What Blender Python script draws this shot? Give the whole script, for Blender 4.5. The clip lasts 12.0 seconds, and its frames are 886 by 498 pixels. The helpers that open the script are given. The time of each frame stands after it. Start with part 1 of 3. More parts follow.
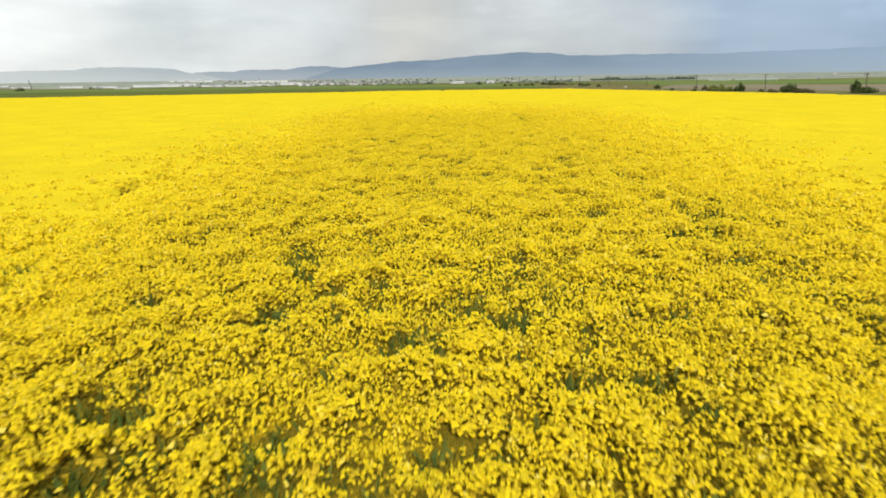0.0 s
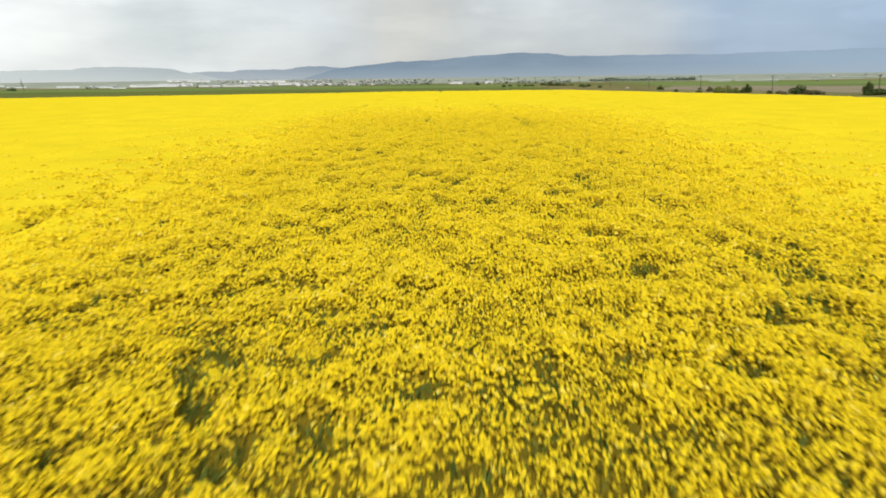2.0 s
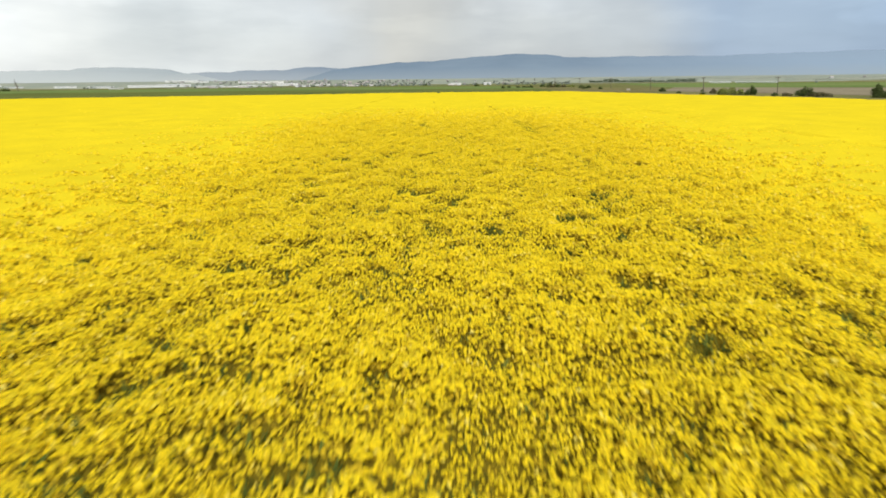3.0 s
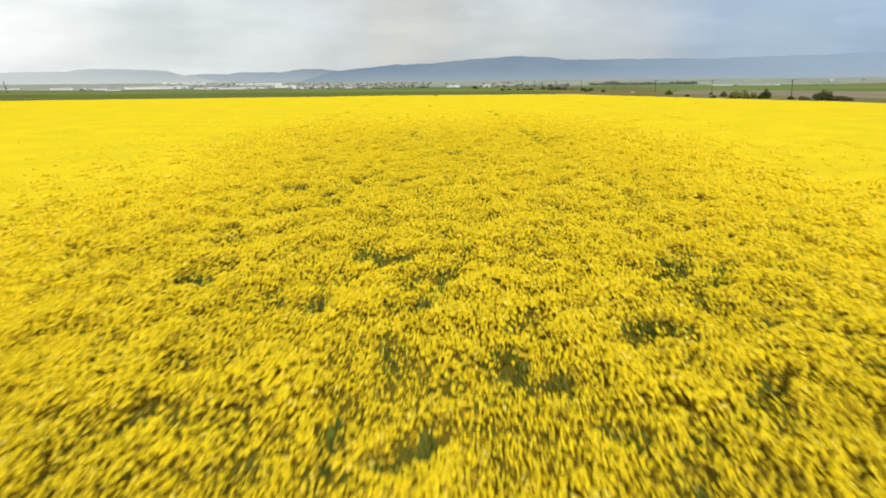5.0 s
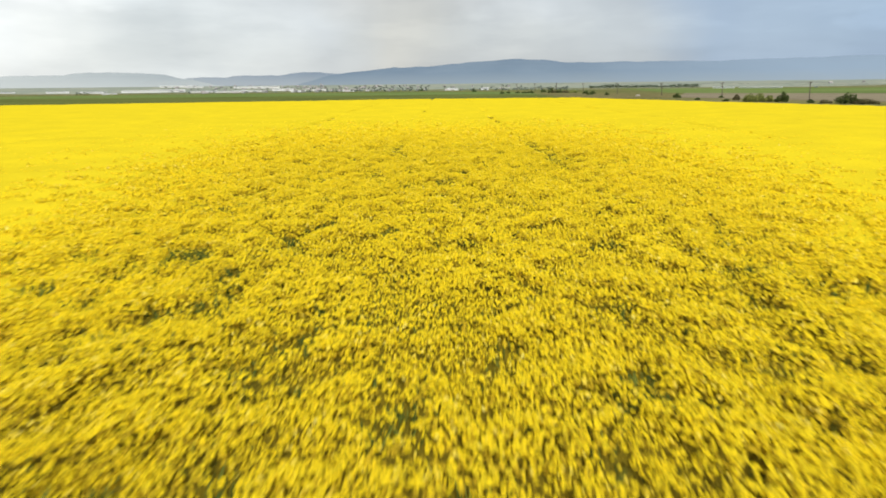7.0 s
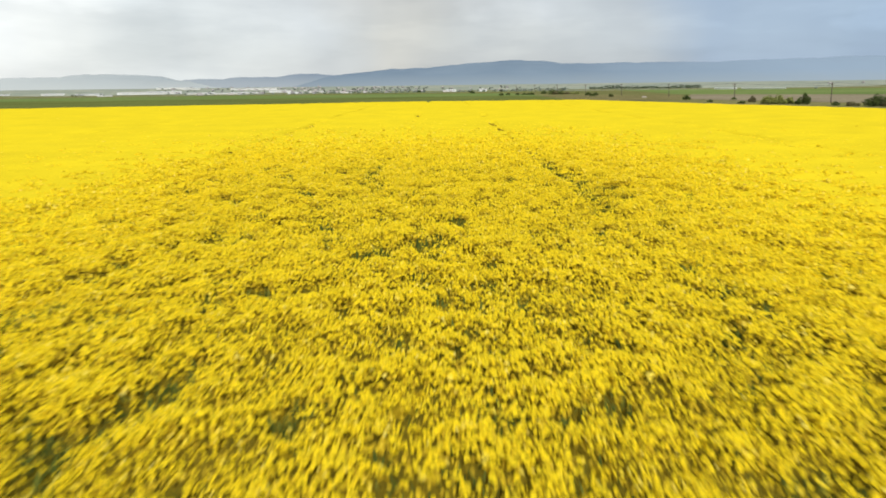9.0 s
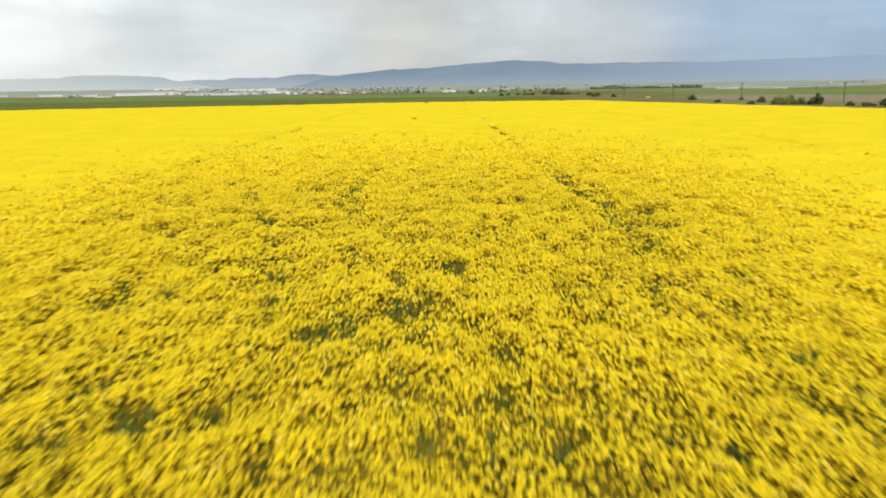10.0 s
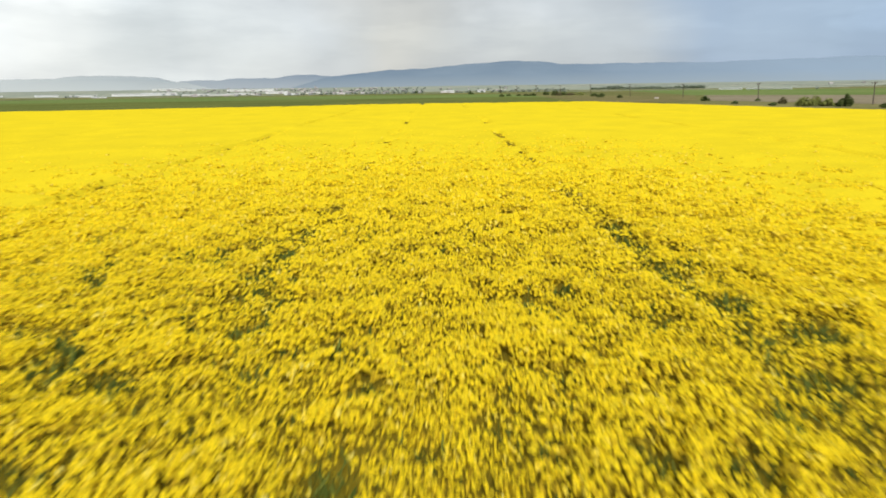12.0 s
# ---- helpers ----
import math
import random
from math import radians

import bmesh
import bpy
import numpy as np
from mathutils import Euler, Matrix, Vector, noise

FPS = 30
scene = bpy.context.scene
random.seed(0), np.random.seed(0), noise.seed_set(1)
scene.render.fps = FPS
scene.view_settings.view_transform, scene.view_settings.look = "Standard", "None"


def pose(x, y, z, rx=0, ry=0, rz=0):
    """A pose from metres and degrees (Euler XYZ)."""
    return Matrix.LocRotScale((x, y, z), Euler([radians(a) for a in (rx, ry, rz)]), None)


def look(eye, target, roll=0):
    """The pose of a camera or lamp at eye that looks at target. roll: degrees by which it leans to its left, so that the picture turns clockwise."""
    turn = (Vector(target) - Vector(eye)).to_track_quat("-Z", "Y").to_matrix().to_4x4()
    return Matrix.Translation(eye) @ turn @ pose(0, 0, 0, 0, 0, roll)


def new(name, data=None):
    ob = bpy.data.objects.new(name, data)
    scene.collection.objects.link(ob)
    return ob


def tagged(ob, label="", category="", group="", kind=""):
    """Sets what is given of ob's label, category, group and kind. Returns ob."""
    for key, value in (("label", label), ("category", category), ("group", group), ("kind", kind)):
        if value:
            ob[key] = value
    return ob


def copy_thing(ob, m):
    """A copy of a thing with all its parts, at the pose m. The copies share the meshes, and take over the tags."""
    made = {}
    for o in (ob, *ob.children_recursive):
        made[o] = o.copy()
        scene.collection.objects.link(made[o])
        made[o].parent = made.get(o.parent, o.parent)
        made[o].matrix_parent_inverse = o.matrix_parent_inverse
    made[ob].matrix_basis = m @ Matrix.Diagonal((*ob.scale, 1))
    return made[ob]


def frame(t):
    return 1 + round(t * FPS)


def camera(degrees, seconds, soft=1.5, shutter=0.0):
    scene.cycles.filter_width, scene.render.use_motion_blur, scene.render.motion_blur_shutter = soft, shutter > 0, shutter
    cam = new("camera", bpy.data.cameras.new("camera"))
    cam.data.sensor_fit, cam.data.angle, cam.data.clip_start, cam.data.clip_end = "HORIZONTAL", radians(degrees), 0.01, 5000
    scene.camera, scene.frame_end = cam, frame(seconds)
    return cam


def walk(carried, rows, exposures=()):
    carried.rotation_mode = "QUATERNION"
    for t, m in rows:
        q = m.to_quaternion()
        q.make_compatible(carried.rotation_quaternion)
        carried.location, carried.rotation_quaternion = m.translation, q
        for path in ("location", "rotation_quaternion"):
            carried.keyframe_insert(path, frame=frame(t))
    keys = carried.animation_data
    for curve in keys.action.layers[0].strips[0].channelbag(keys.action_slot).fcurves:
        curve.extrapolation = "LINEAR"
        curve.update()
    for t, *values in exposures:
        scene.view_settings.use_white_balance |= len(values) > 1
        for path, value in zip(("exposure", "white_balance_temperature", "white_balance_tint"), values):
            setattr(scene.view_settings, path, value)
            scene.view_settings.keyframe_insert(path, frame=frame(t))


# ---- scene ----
cam = camera(75.7, 12.0, soft=1.8, shutter=0.82)
PATH = [
    (0, (0.966, 6.319, 7.211), (0.941, 8.234, 6.634), -0.8),
    (0.5, (1.006, 7.709, 7.236), (0.982, 9.623, 6.657), -0.8),
    (1, (1.063, 9.493, 7.262), (1.04, 11.407, 6.682), -0.8),
    (1.5, (1.136, 11.621, 7.287), (1.115, 13.536, 6.709), -0.7),
    (2, (1.226, 14.045, 7.312), (1.207, 15.96, 6.736), -0.7),
    (2.5, (1.332, 16.716, 7.338), (1.316, 18.632, 6.763), -0.7),
    (3, (1.454, 19.584, 7.363), (1.44, 21.5, 6.79), -0.6),
    (3.2, (1.508, 20.776, 7.373), (1.494, 22.692, 6.801), -0.6),
    (4.8, (1.927, 30.628, 7.298), (1.918, 32.545, 6.73), -0.5),
    (5, (2.003, 31.906, 7.296), (1.994, 33.824, 6.73), -0.5),
    (5.5, (2.19, 35.223, 7.292), (2.182, 37.141, 6.728), -0.5),
    (6, (2.374, 38.664, 7.288), (2.367, 40.584, 6.726), -0.5),
    (6.5, (2.553, 42.173, 7.283), (2.548, 44.093, 6.724), -0.6),
    (7, (2.729, 45.689, 7.279), (2.724, 47.61, 6.722), -0.6),
    (7.2, (2.798, 47.084, 7.277), (2.794, 49.005, 6.721), -0.6),
    (8.8, (3.282, 58.728, 7.379), (3.282, 60.65, 6.825), -0.7),
    (9, (3.342, 60.146, 7.367), (3.342, 62.068, 6.814), -0.7),
    (9.5, (3.491, 63.738, 7.339), (3.491, 65.66, 6.786), -0.7),
    (10, (3.638, 67.381, 7.31), (3.639, 69.304, 6.758), -0.8),
    (10.5, (3.783, 71.061, 7.281), (3.786, 72.984, 6.731), -0.8),
    (11, (3.927, 74.76, 7.252), (3.931, 76.683, 6.703), -0.8),
    (11.5, (4.069, 78.464, 7.224), (4.074, 80.387, 6.674), -0.8),
    (12, (4.21, 82.156, 7.195), (4.215, 84.078, 6.645), -0.8),
]
walk(cam, [(t, look(eye, target, roll)) for t, eye, target, roll in PATH])

# ---- sky, sun ----
SUN_AZ, SUN_EL = 172.0, 43.0          # degrees from +y, clockwise; height
world = bpy.data.worlds.new("sky")
scene.world = world
world.use_nodes = True
wn, wl = world.node_tree.nodes, world.node_tree.links
wn.clear()


def ramp(nodes, stops, mode="EASE"):
    r = nodes.new("ShaderNodeValToRGB")
    r.color_ramp.interpolation = mode
    while len(r.color_ramp.elements) < len(stops):
        r.color_ramp.elements.new(0.5)
    for e, (p, c) in zip(r.color_ramp.elements, stops):
        e.position, e.color = p, (*c, 1.0)
    return r


sky = wn.new("ShaderNodeTexSky")
sky.sky_type = "NISHITA"
sky.sun_disc = False
sky.sun_elevation, sky.sun_rotation = radians(SUN_EL), radians(SUN_AZ)
sky.air_density, sky.dust_density = 1.0, 2.0
wco = wn.new("ShaderNodeTexCoord")
wsep = wn.new("ShaderNodeSeparateXYZ")
wl.new(wco.outputs["Generated"], wsep.inputs[0])
# the overcast is brightest towards -x and turns slate blue towards +x
wmap = wn.new("ShaderNodeMapRange")
wmap.inputs["From Min"].default_value, wmap.inputs["From Max"].default_value = -1.0, 1.0
wl.new(wsep.outputs["X"], wmap.inputs["Value"])
wwarp = wn.new("ShaderNodeTexNoise")
wwarp.inputs["Scale"].default_value, wwarp.inputs["Detail"].default_value = 2.4, 3.0
wstretch = wn.new("ShaderNodeMapping")
wstretch.inputs["Scale"].default_value = (1.0, 1.0, 2.2)
wl.new(wco.outputs["Generated"], wstretch.inputs["Vector"])
wl.new(wstretch.outputs[0], wwarp.inputs["Vector"])
wadd = wn.new("ShaderNodeMath")
wadd.operation = "MULTIPLY_ADD"
wadd.inputs[1].default_value, wadd.inputs[2].default_value = 0.16, -0.08
wl.new(wwarp.outputs["Fac"], wadd.inputs[0])
wsum = wn.new("ShaderNodeMath")
wsum.operation = "ADD"
wl.new(wmap.outputs[0], wsum.inputs[0])
wl.new(wadd.outputs[0], wsum.inputs[1])
wramp = ramp(wn, [(0.0, (11.0, 11.0, 10.8)), (0.2, (10.0, 10.2, 10.0)), (0.30, (8.4, 8.8, 8.8)), (0.40, (7.0, 7.3, 7.4)), (0.45, (7.1, 7.1, 6.8)),
                  (0.53, (5.9, 6.2, 6.4)), (0.65, (5.9, 6.35, 6.7)), (0.72, (4.2, 5.3, 6.8)), (0.80, (3.9, 5.1, 6.7)), (1.0, (4.2, 5.2, 6.5))])
wl.new(wsum.outputs[0], wramp.inputs[0])
# cloud bodies: long soft layers
wcl = wn.new("ShaderNodeTexNoise")
wcl.inputs["Scale"].default_value, wcl.inputs["Detail"].default_value, wcl.inputs["Roughness"].default_value = 3.2, 5.0, 0.52
wmap2 = wn.new("ShaderNodeMapping")
wmap2.inputs["Scale"].default_value = (1.0, 1.0, 4.5)
wmap2.inputs["Location"].default_value = (3.1, 0.4, 1.7)
wl.new(wco.outputs["Generated"], wmap2.inputs["Vector"])
wl.new(wmap2.outputs[0], wcl.inputs["Vector"])
wcr = ramp(wn, [(0.34, (0.89, 0.90, 0.91)), (0.5, (0.99, 0.995, 1.0)), (0.64, (1.10, 1.10, 1.09))])
wl.new(wcl.outputs["Fac"], wcr.inputs[0])
wsh = wn.new("ShaderNodeTexNoise")
wsh.inputs["Scale"].default_value, wsh.inputs["Detail"].default_value = 5.5, 3.0
wmap3 = wn.new("ShaderNodeMapping")
wmap3.inputs["Scale"].default_value = (1.0, 1.0, 0.35)
wmap3.inputs["Location"].default_value = (0.9, 2.3, 0.0)
wl.new(wco.outputs["Generated"], wmap3.inputs["Vector"])
wl.new(wmap3.outputs[0], wsh.inputs["Vector"])
wshr = ramp(wn, [(0.35, (0.93, 0.94, 0.955)), (0.65, (1.06, 1.055, 1.035))], "LINEAR")
wl.new(wsh.outputs["Fac"], wshr.inputs[0])
wmul0 = wn.new("ShaderNodeMix")
wmul0.data_type, wmul0.blend_type = "RGBA", "MULTIPLY"
wmul0.inputs[0].default_value = 1.0
wl.new(wcr.outputs[0], wmul0.inputs[6])
wl.new(wshr.outputs[0], wmul0.inputs[7])
wmul = wn.new("ShaderNodeMix")
wmul.data_type, wmul.blend_type = "RGBA", "MULTIPLY"
wmul.inputs[0].default_value = 1.0
wl.new(wramp.outputs[0], wmul.inputs[6])
wl.new(wmul0.outputs[2], wmul.inputs[7])
# single cloud bodies: side, height, half width, half height, how much brighter or darker
wdrift = wn.new("ShaderNodeTexNoise")
wdrift.inputs["Scale"].default_value, wdrift.inputs["Detail"].default_value = 9.0, 4.0
wl.new(wstretch.outputs[0], wdrift.inputs["Vector"])
wpush = wn.new("ShaderNodeVectorMath")
wpush.operation = "MULTIPLY_ADD"
wpush.inputs[1].default_value, wpush.inputs[2].default_value = (0.16, 0.0, 0.07), (-0.08, 0.0, -0.035)
wl.new(wdrift.outputs["Color"], wpush.inputs[0])
wmoved = wn.new("ShaderNodeVectorMath")
wmoved.operation = "ADD"
wl.new(wco.outputs["Generated"], wmoved.inputs[0])
wl.new(wpush.outputs[0], wmoved.inputs[1])
cloud_sum = None
for side, up, wide, high, gain in ((-0.55, 0.135, 0.22, 0.030, 0.16), (-0.68, 0.065, 0.16, 0.045, 0.14), (-0.41, 0.085, 0.12, 0.050, -0.05), (-0.25, 0.092, 0.14, 0.060, 0.14), (-0.22, 0.160, 0.20, 0.022, -0.13),
                                   (-0.03, 0.105, 0.13, 0.090, -0.10), (0.15, 0.118, 0.12, 0.035, 0.15), (0.30, 0.07, 0.14, 0.06, 0.05), (0.56, 0.155, 0.12, 0.022, 0.12), (0.66, 0.078, 0.12, 0.022, 0.20)):
    place = wn.new("ShaderNodeMapping")
    place.inputs["Scale"].default_value = (1 / wide, 0.6, 1 / high)
    place.inputs["Location"].default_value = (-side / wide, -0.57, -up / high)
    wl.new(wmoved.outputs[0], place.inputs["Vector"])
    puff = wn.new("ShaderNodeTexGradient")
    puff.gradient_type = "SPHERICAL"
    wl.new(place.outputs[0], puff.inputs["Vector"])
    weigh = wn.new("ShaderNodeMath")
    weigh.operation = "MULTIPLY_ADD"
    weigh.inputs[1].default_value, weigh.inputs[2].default_value = gain * 1.5, 1.0
    wl.new(puff.outputs["Fac"], weigh.inputs[0])
    if cloud_sum:
        join = wn.new("ShaderNodeMath")
        join.operation = "MULTIPLY"
        wl.new(cloud_sum.outputs[0], join.inputs[0])
        wl.new(weigh.outputs[0], join.inputs[1])
        cloud_sum = join
    else:
        cloud_sum = weigh
wbody = wn.new("ShaderNodeVectorMath")
wbody.operation = "SCALE"
wl.new(wmul.outputs[2], wbody.inputs[0])
wl.new(cloud_sum.outputs[0], wbody.inputs["Scale"])
wmix = wn.new("ShaderNodeMix")
wmix.data_type = "RGBA"
wmix.inputs[0].default_value = 0.88
wl.new(sky.outputs[0], wmix.inputs[6])
wl.new(wbody.outputs[0], wmix.inputs[7])
wbg = wn.new("ShaderNodeBackground")
wbg.inputs["Strength"].default_value = 0.1
wl.new(wmix.outputs[2], wbg.inputs["Color"])
wout = wn.new("ShaderNodeOutputWorld")
wl.new(wbg.outputs[0], wout.inputs["Surface"])

sun = new("sun", bpy.data.lights.new("sun", "SUN"))
sun.data.energy, sun.data.angle, sun.data.color = 4.4, radians(3.0), (1.0, 0.95, 0.86)
az, el = radians(SUN_AZ), radians(SUN_EL)
sun_from = Vector((math.sin(az) * math.cos(el), math.cos(az) * math.cos(el), math.sin(el)))
sun.matrix_world = look(sun_from * 50, (0, 0, 0))
scene.view_settings.exposure = 0.0


# ---- materials ----
def material(name, rough=0.8, specular=0.25):
    m = bpy.data.materials.new(name)
    m.use_nodes = True
    n, l = m.node_tree.nodes, m.node_tree.links
    b = n["Principled BSDF"]
    b.inputs["Roughness"].default_value = rough
    b.inputs["Specular IOR Level"].default_value = specular
    return m, n, l, b


def mottled(name, dark, mid, light, scale, fine, rough=0.85, bump=0.0, bump_dist=0.05, specular=0.0):
    """Two scales of noise in object space over three real colours, with relief."""
    m, n, l, b = material(name, rough, specular)
    co = n.new("ShaderNodeTexCoord")
    a, f = n.new("ShaderNodeTexNoise"), n.new("ShaderNodeTexNoise")
    a.inputs["Scale"].default_value, a.inputs["Detail"].default_value = scale, 4.0
    f.inputs["Scale"].default_value, f.inputs["Detail"].default_value = fine, 5.0
    l.new(co.outputs["Object"], a.inputs["Vector"])
    l.new(co.outputs["Object"], f.inputs["Vector"])
    mx = n.new("ShaderNodeMath")
    mx.operation = "MULTIPLY_ADD"
    mx.inputs[1].default_value = 0.5
    l.new(a.outputs["Fac"], mx.inputs[0])
    half = n.new("ShaderNodeMath")
    half.operation = "MULTIPLY"
    half.inputs[1].default_value = 0.5
    l.new(f.outputs["Fac"], half.inputs[0])
    l.new(half.outputs[0], mx.inputs[2])
    r = ramp(n, [(0.36, dark), (0.5, mid), (0.64, light)], "LINEAR")
    l.new(mx.outputs[0], r.inputs[0])
    l.new(r.outputs[0], b.inputs["Base Color"])
    if bump:
        bp = n.new("ShaderNodeBump")
        bp.inputs["Strength"].default_value, bp.inputs["Distance"].default_value = bump, bump_dist
        l.new(f.outputs["Fac"], bp.inputs["Height"])
        l.new(bp.outputs[0], b.inputs["Normal"])
    return m


def petal_like(name, stops, translucent, patch_scale=0.25, patch=0.25, rough=0.7, bud=(0.55, 0.6, 0.6)):
    """Thin plant tissue: colour by island, drifting slowly over the ground, part of the light passing through."""
    m, n, l, b = material(name, rough, 0.05)
    geo = n.new("ShaderNodeNewGeometry")
    co = n.new("ShaderNodeTexCoord")
    nz = n.new("ShaderNodeTexNoise")
    nz.inputs["Scale"].default_value, nz.inputs["Detail"].default_value = patch_scale, 3.0
    l.new(co.outputs["Object"], nz.inputs["Vector"])
    mx = n.new("ShaderNodeMix")
    mx.inputs[0].default_value = patch
    l.new(geo.outputs["Random Per Island"], mx.inputs[2])
    l.new(nz.outputs["Fac"], mx.inputs[3])
    r = ramp(n, stops, "LINEAR")
    l.new(mx.outputs[0], r.inputs[0])
    fine = n.new("ShaderNodeTexNoise")            # single flowers and buds, two centimetres
    fine.inputs["Scale"].default_value, fine.inputs["Detail"].default_value = 42.0, 1.0
    l.new(co.outputs["Object"], fine.inputs["Vector"])
    fr = ramp(n, [(0.36, bud), (0.52, (1, 1, 1)), (1.0, (1, 1, 1))], "LINEAR")
    l.new(fine.outputs["Fac"], fr.inputs[0])
    mul = n.new("ShaderNodeMix")
    mul.data_type, mul.blend_type = "RGBA", "MULTIPLY"
    mul.inputs[0].default_value = 1.0
    l.new(r.outputs[0], mul.inputs[6])
    l.new(fr.outputs[0], mul.inputs[7])
    l.new(mul.outputs[2], b.inputs["Base Color"])
    tr = n.new("ShaderNodeBsdfTranslucent")
    l.new(mul.outputs[2], tr.inputs["Color"])
    ms = n.new("ShaderNodeMixShader")
    ms.inputs[0].default_value = translucent
    l.new(b.outputs[0], ms.inputs[1])
    l.new(tr.outputs[0], ms.inputs[2])
    l.new(ms.outputs[0], n["Material Output"].inputs["Surface"])
    return m


M_PETAL = petal_like("rapeseed petals", [(0.12, (0.60, 0.48, 0.030)), (0.34, (0.82, 0.64, 0.022)), (0.52, (0.89, 0.69, 0.018)), (0.70, (0.91, 0.69, 0.017)), (0.86, (0.92, 0.81, 0.19))], 0.32, 2.4, 0.5, 0.75, (0.62, 0.62, 0.7))
M_LOWER = petal_like("lower ochre racemes", [(0.15, (0.42, 0.315, 0.024)), (0.45, (0.64, 0.46, 0.024)), (0.85, (0.80, 0.60, 0.030))], 0.3, 2.4, 0.4, 0.8, (0.6, 0.6, 0.6))
M_CARPET = mottled("shade-toned lower blossom", (0.24, 0.172, 0.013), (0.41, 0.29, 0.015), (0.58, 0.42, 0.016), 2.2, 38.0, 0.9, 1.0, 0.10, 0.0)
M_SHEET = mottled("closed rapeseed blossom", (0.54, 0.422, 0.016), (0.595, 0.465, 0.016), (0.65, 0.503, 0.016), 0.16, 5.0, 0.8, 0.35, 0.05, 0.0)
M_LEAF = petal_like("rapeseed leaves", [(0.0, (0.060, 0.088, 0.018)), (0.5, (0.112, 0.146, 0.028)), (1.0, (0.22, 0.235, 0.040))], 0.3, 0.6)
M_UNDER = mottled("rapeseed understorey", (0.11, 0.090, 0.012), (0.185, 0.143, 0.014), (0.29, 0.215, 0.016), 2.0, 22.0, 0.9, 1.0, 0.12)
M_SOIL = mottled("soil and meadow", (0.085, 0.095, 0.035), (0.13, 0.13, 0.05), (0.185, 0.165, 0.075), 0.012, 0.35, 0.95, 0.4, 0.1)
M_WHEAT = mottled("young wheat", (0.078, 0.094, 0.028), (0.10, 0.118, 0.034), (0.13, 0.144, 0.044), 0.02, 0.6, 0.95, 0.6, 0.1, 0.0)
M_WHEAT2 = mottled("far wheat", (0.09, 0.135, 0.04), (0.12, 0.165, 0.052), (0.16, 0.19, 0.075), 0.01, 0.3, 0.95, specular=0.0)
M_PLOUGH = mottled("ploughed earth", (0.15, 0.128, 0.085), (0.195, 0.168, 0.115), (0.24, 0.21, 0.145), 0.03, 1.2, 0.95, 0.7, 0.15)
M_DRY = mottled("dry verge grass", (0.10, 0.075, 0.022), (0.17, 0.12, 0.036), (0.23, 0.165, 0.06), 0.15, 2.0, 0.95, 0.7, 0.1)
M_FALLOW = mottled("fallow weeds", (0.10, 0.095, 0.04), (0.14, 0.125, 0.055), (0.19, 0.165, 0.08), 0.08, 1.6, 0.95, 0.6, 0.1)
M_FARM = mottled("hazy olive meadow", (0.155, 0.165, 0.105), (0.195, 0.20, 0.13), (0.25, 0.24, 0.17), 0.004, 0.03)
M_PALE = mottled("pale stubble", (0.42, 0.42, 0.34), (0.50, 0.50, 0.42), (0.58, 0.56, 0.48), 0.01, 0.2, 0.95)
M_BUSH = petal_like("bush leaves", [(0.0, (0.05, 0.07, 0.025)), (0.5, (0.085, 0.115, 0.035)), (1.0, (0.14, 0.17, 0.06))], 0.3, 0.4)
M_BUSH_LIGHT = petal_like("spring shrub leaves", [(0.0, (0.16, 0.19, 0.05)), (0.5, (0.25, 0.275, 0.08)), (1.0, (0.34, 0.36, 0.12))], 0.3, 0.4)
M_BUSH_BROWN = petal_like("budding shrub twigs and leaves", [(0.0, (0.10, 0.085, 0.045)), (0.5, (0.15, 0.13, 0.065)), (1.0, (0.20, 0.19, 0.09))], 0.3, 0.4)
M_TREE = petal_like("haze-paled tree leaves", [(0.0, (0.20, 0.235, 0.20)), (0.5, (0.25, 0.28, 0.24)), (1.0, (0.31, 0.33, 0.285))], 0.25, 0.05)
M_HEDGE = petal_like("windbreak leaves", [(0.0, (0.085, 0.115, 0.075)), (0.5, (0.12, 0.15, 0.10)), (1.0, (0.17, 0.195, 0.135))], 0.25, 0.2)
M_BARK = mottled("bark", (0.06, 0.05, 0.04), (0.11, 0.09, 0.07), (0.17, 0.14, 0.11), 1.5, 14.0, 0.95, 0.8, 0.03)
M_POLE = mottled("weathered pole wood", (0.055, 0.045, 0.038), (0.09, 0.075, 0.062), (0.14, 0.12, 0.10), 1.0, 20.0, 0.9, 0.5, 0.01)
M_INSUL = mottled("glazed insulator", (0.30, 0.30, 0.28), (0.40, 0.40, 0.38), (0.5, 0.5, 0.48), 3.0, 30.0, 0.25)
M_WIRE = mottled("weathered wire", (0.12, 0.12, 0.12), (0.17, 0.17, 0.17), (0.22, 0.22, 0.22), 1.0, 9.0, 0.5)
M_HALL = mottled("white hall cladding", (0.50, 0.51, 0.505), (0.56, 0.57, 0.56), (0.62, 0.62, 0.61), 0.05, 0.6, 0.6)
M_HALLROOF = mottled("light metal roof", (0.48, 0.50, 0.51), (0.54, 0.555, 0.56), (0.59, 0.60, 0.605), 0.05, 0.5, 0.5)
M_GATE = mottled("grey gate metal", (0.40, 0.42, 0.44), (0.48, 0.50, 0.52), (0.55, 0.57, 0.59), 0.2, 2.0, 0.6)
M_WALL = mottled("haze-greyed house render", (0.21, 0.22, 0.22), (0.255, 0.262, 0.262), (0.32, 0.322, 0.32), 0.3, 2.0, 0.9)
M_ROOF = mottled("haze-greyed roof tiles", (0.23, 0.22, 0.215), (0.28, 0.262, 0.255), (0.33, 0.305, 0.295), 0.4, 3.0, 0.9)
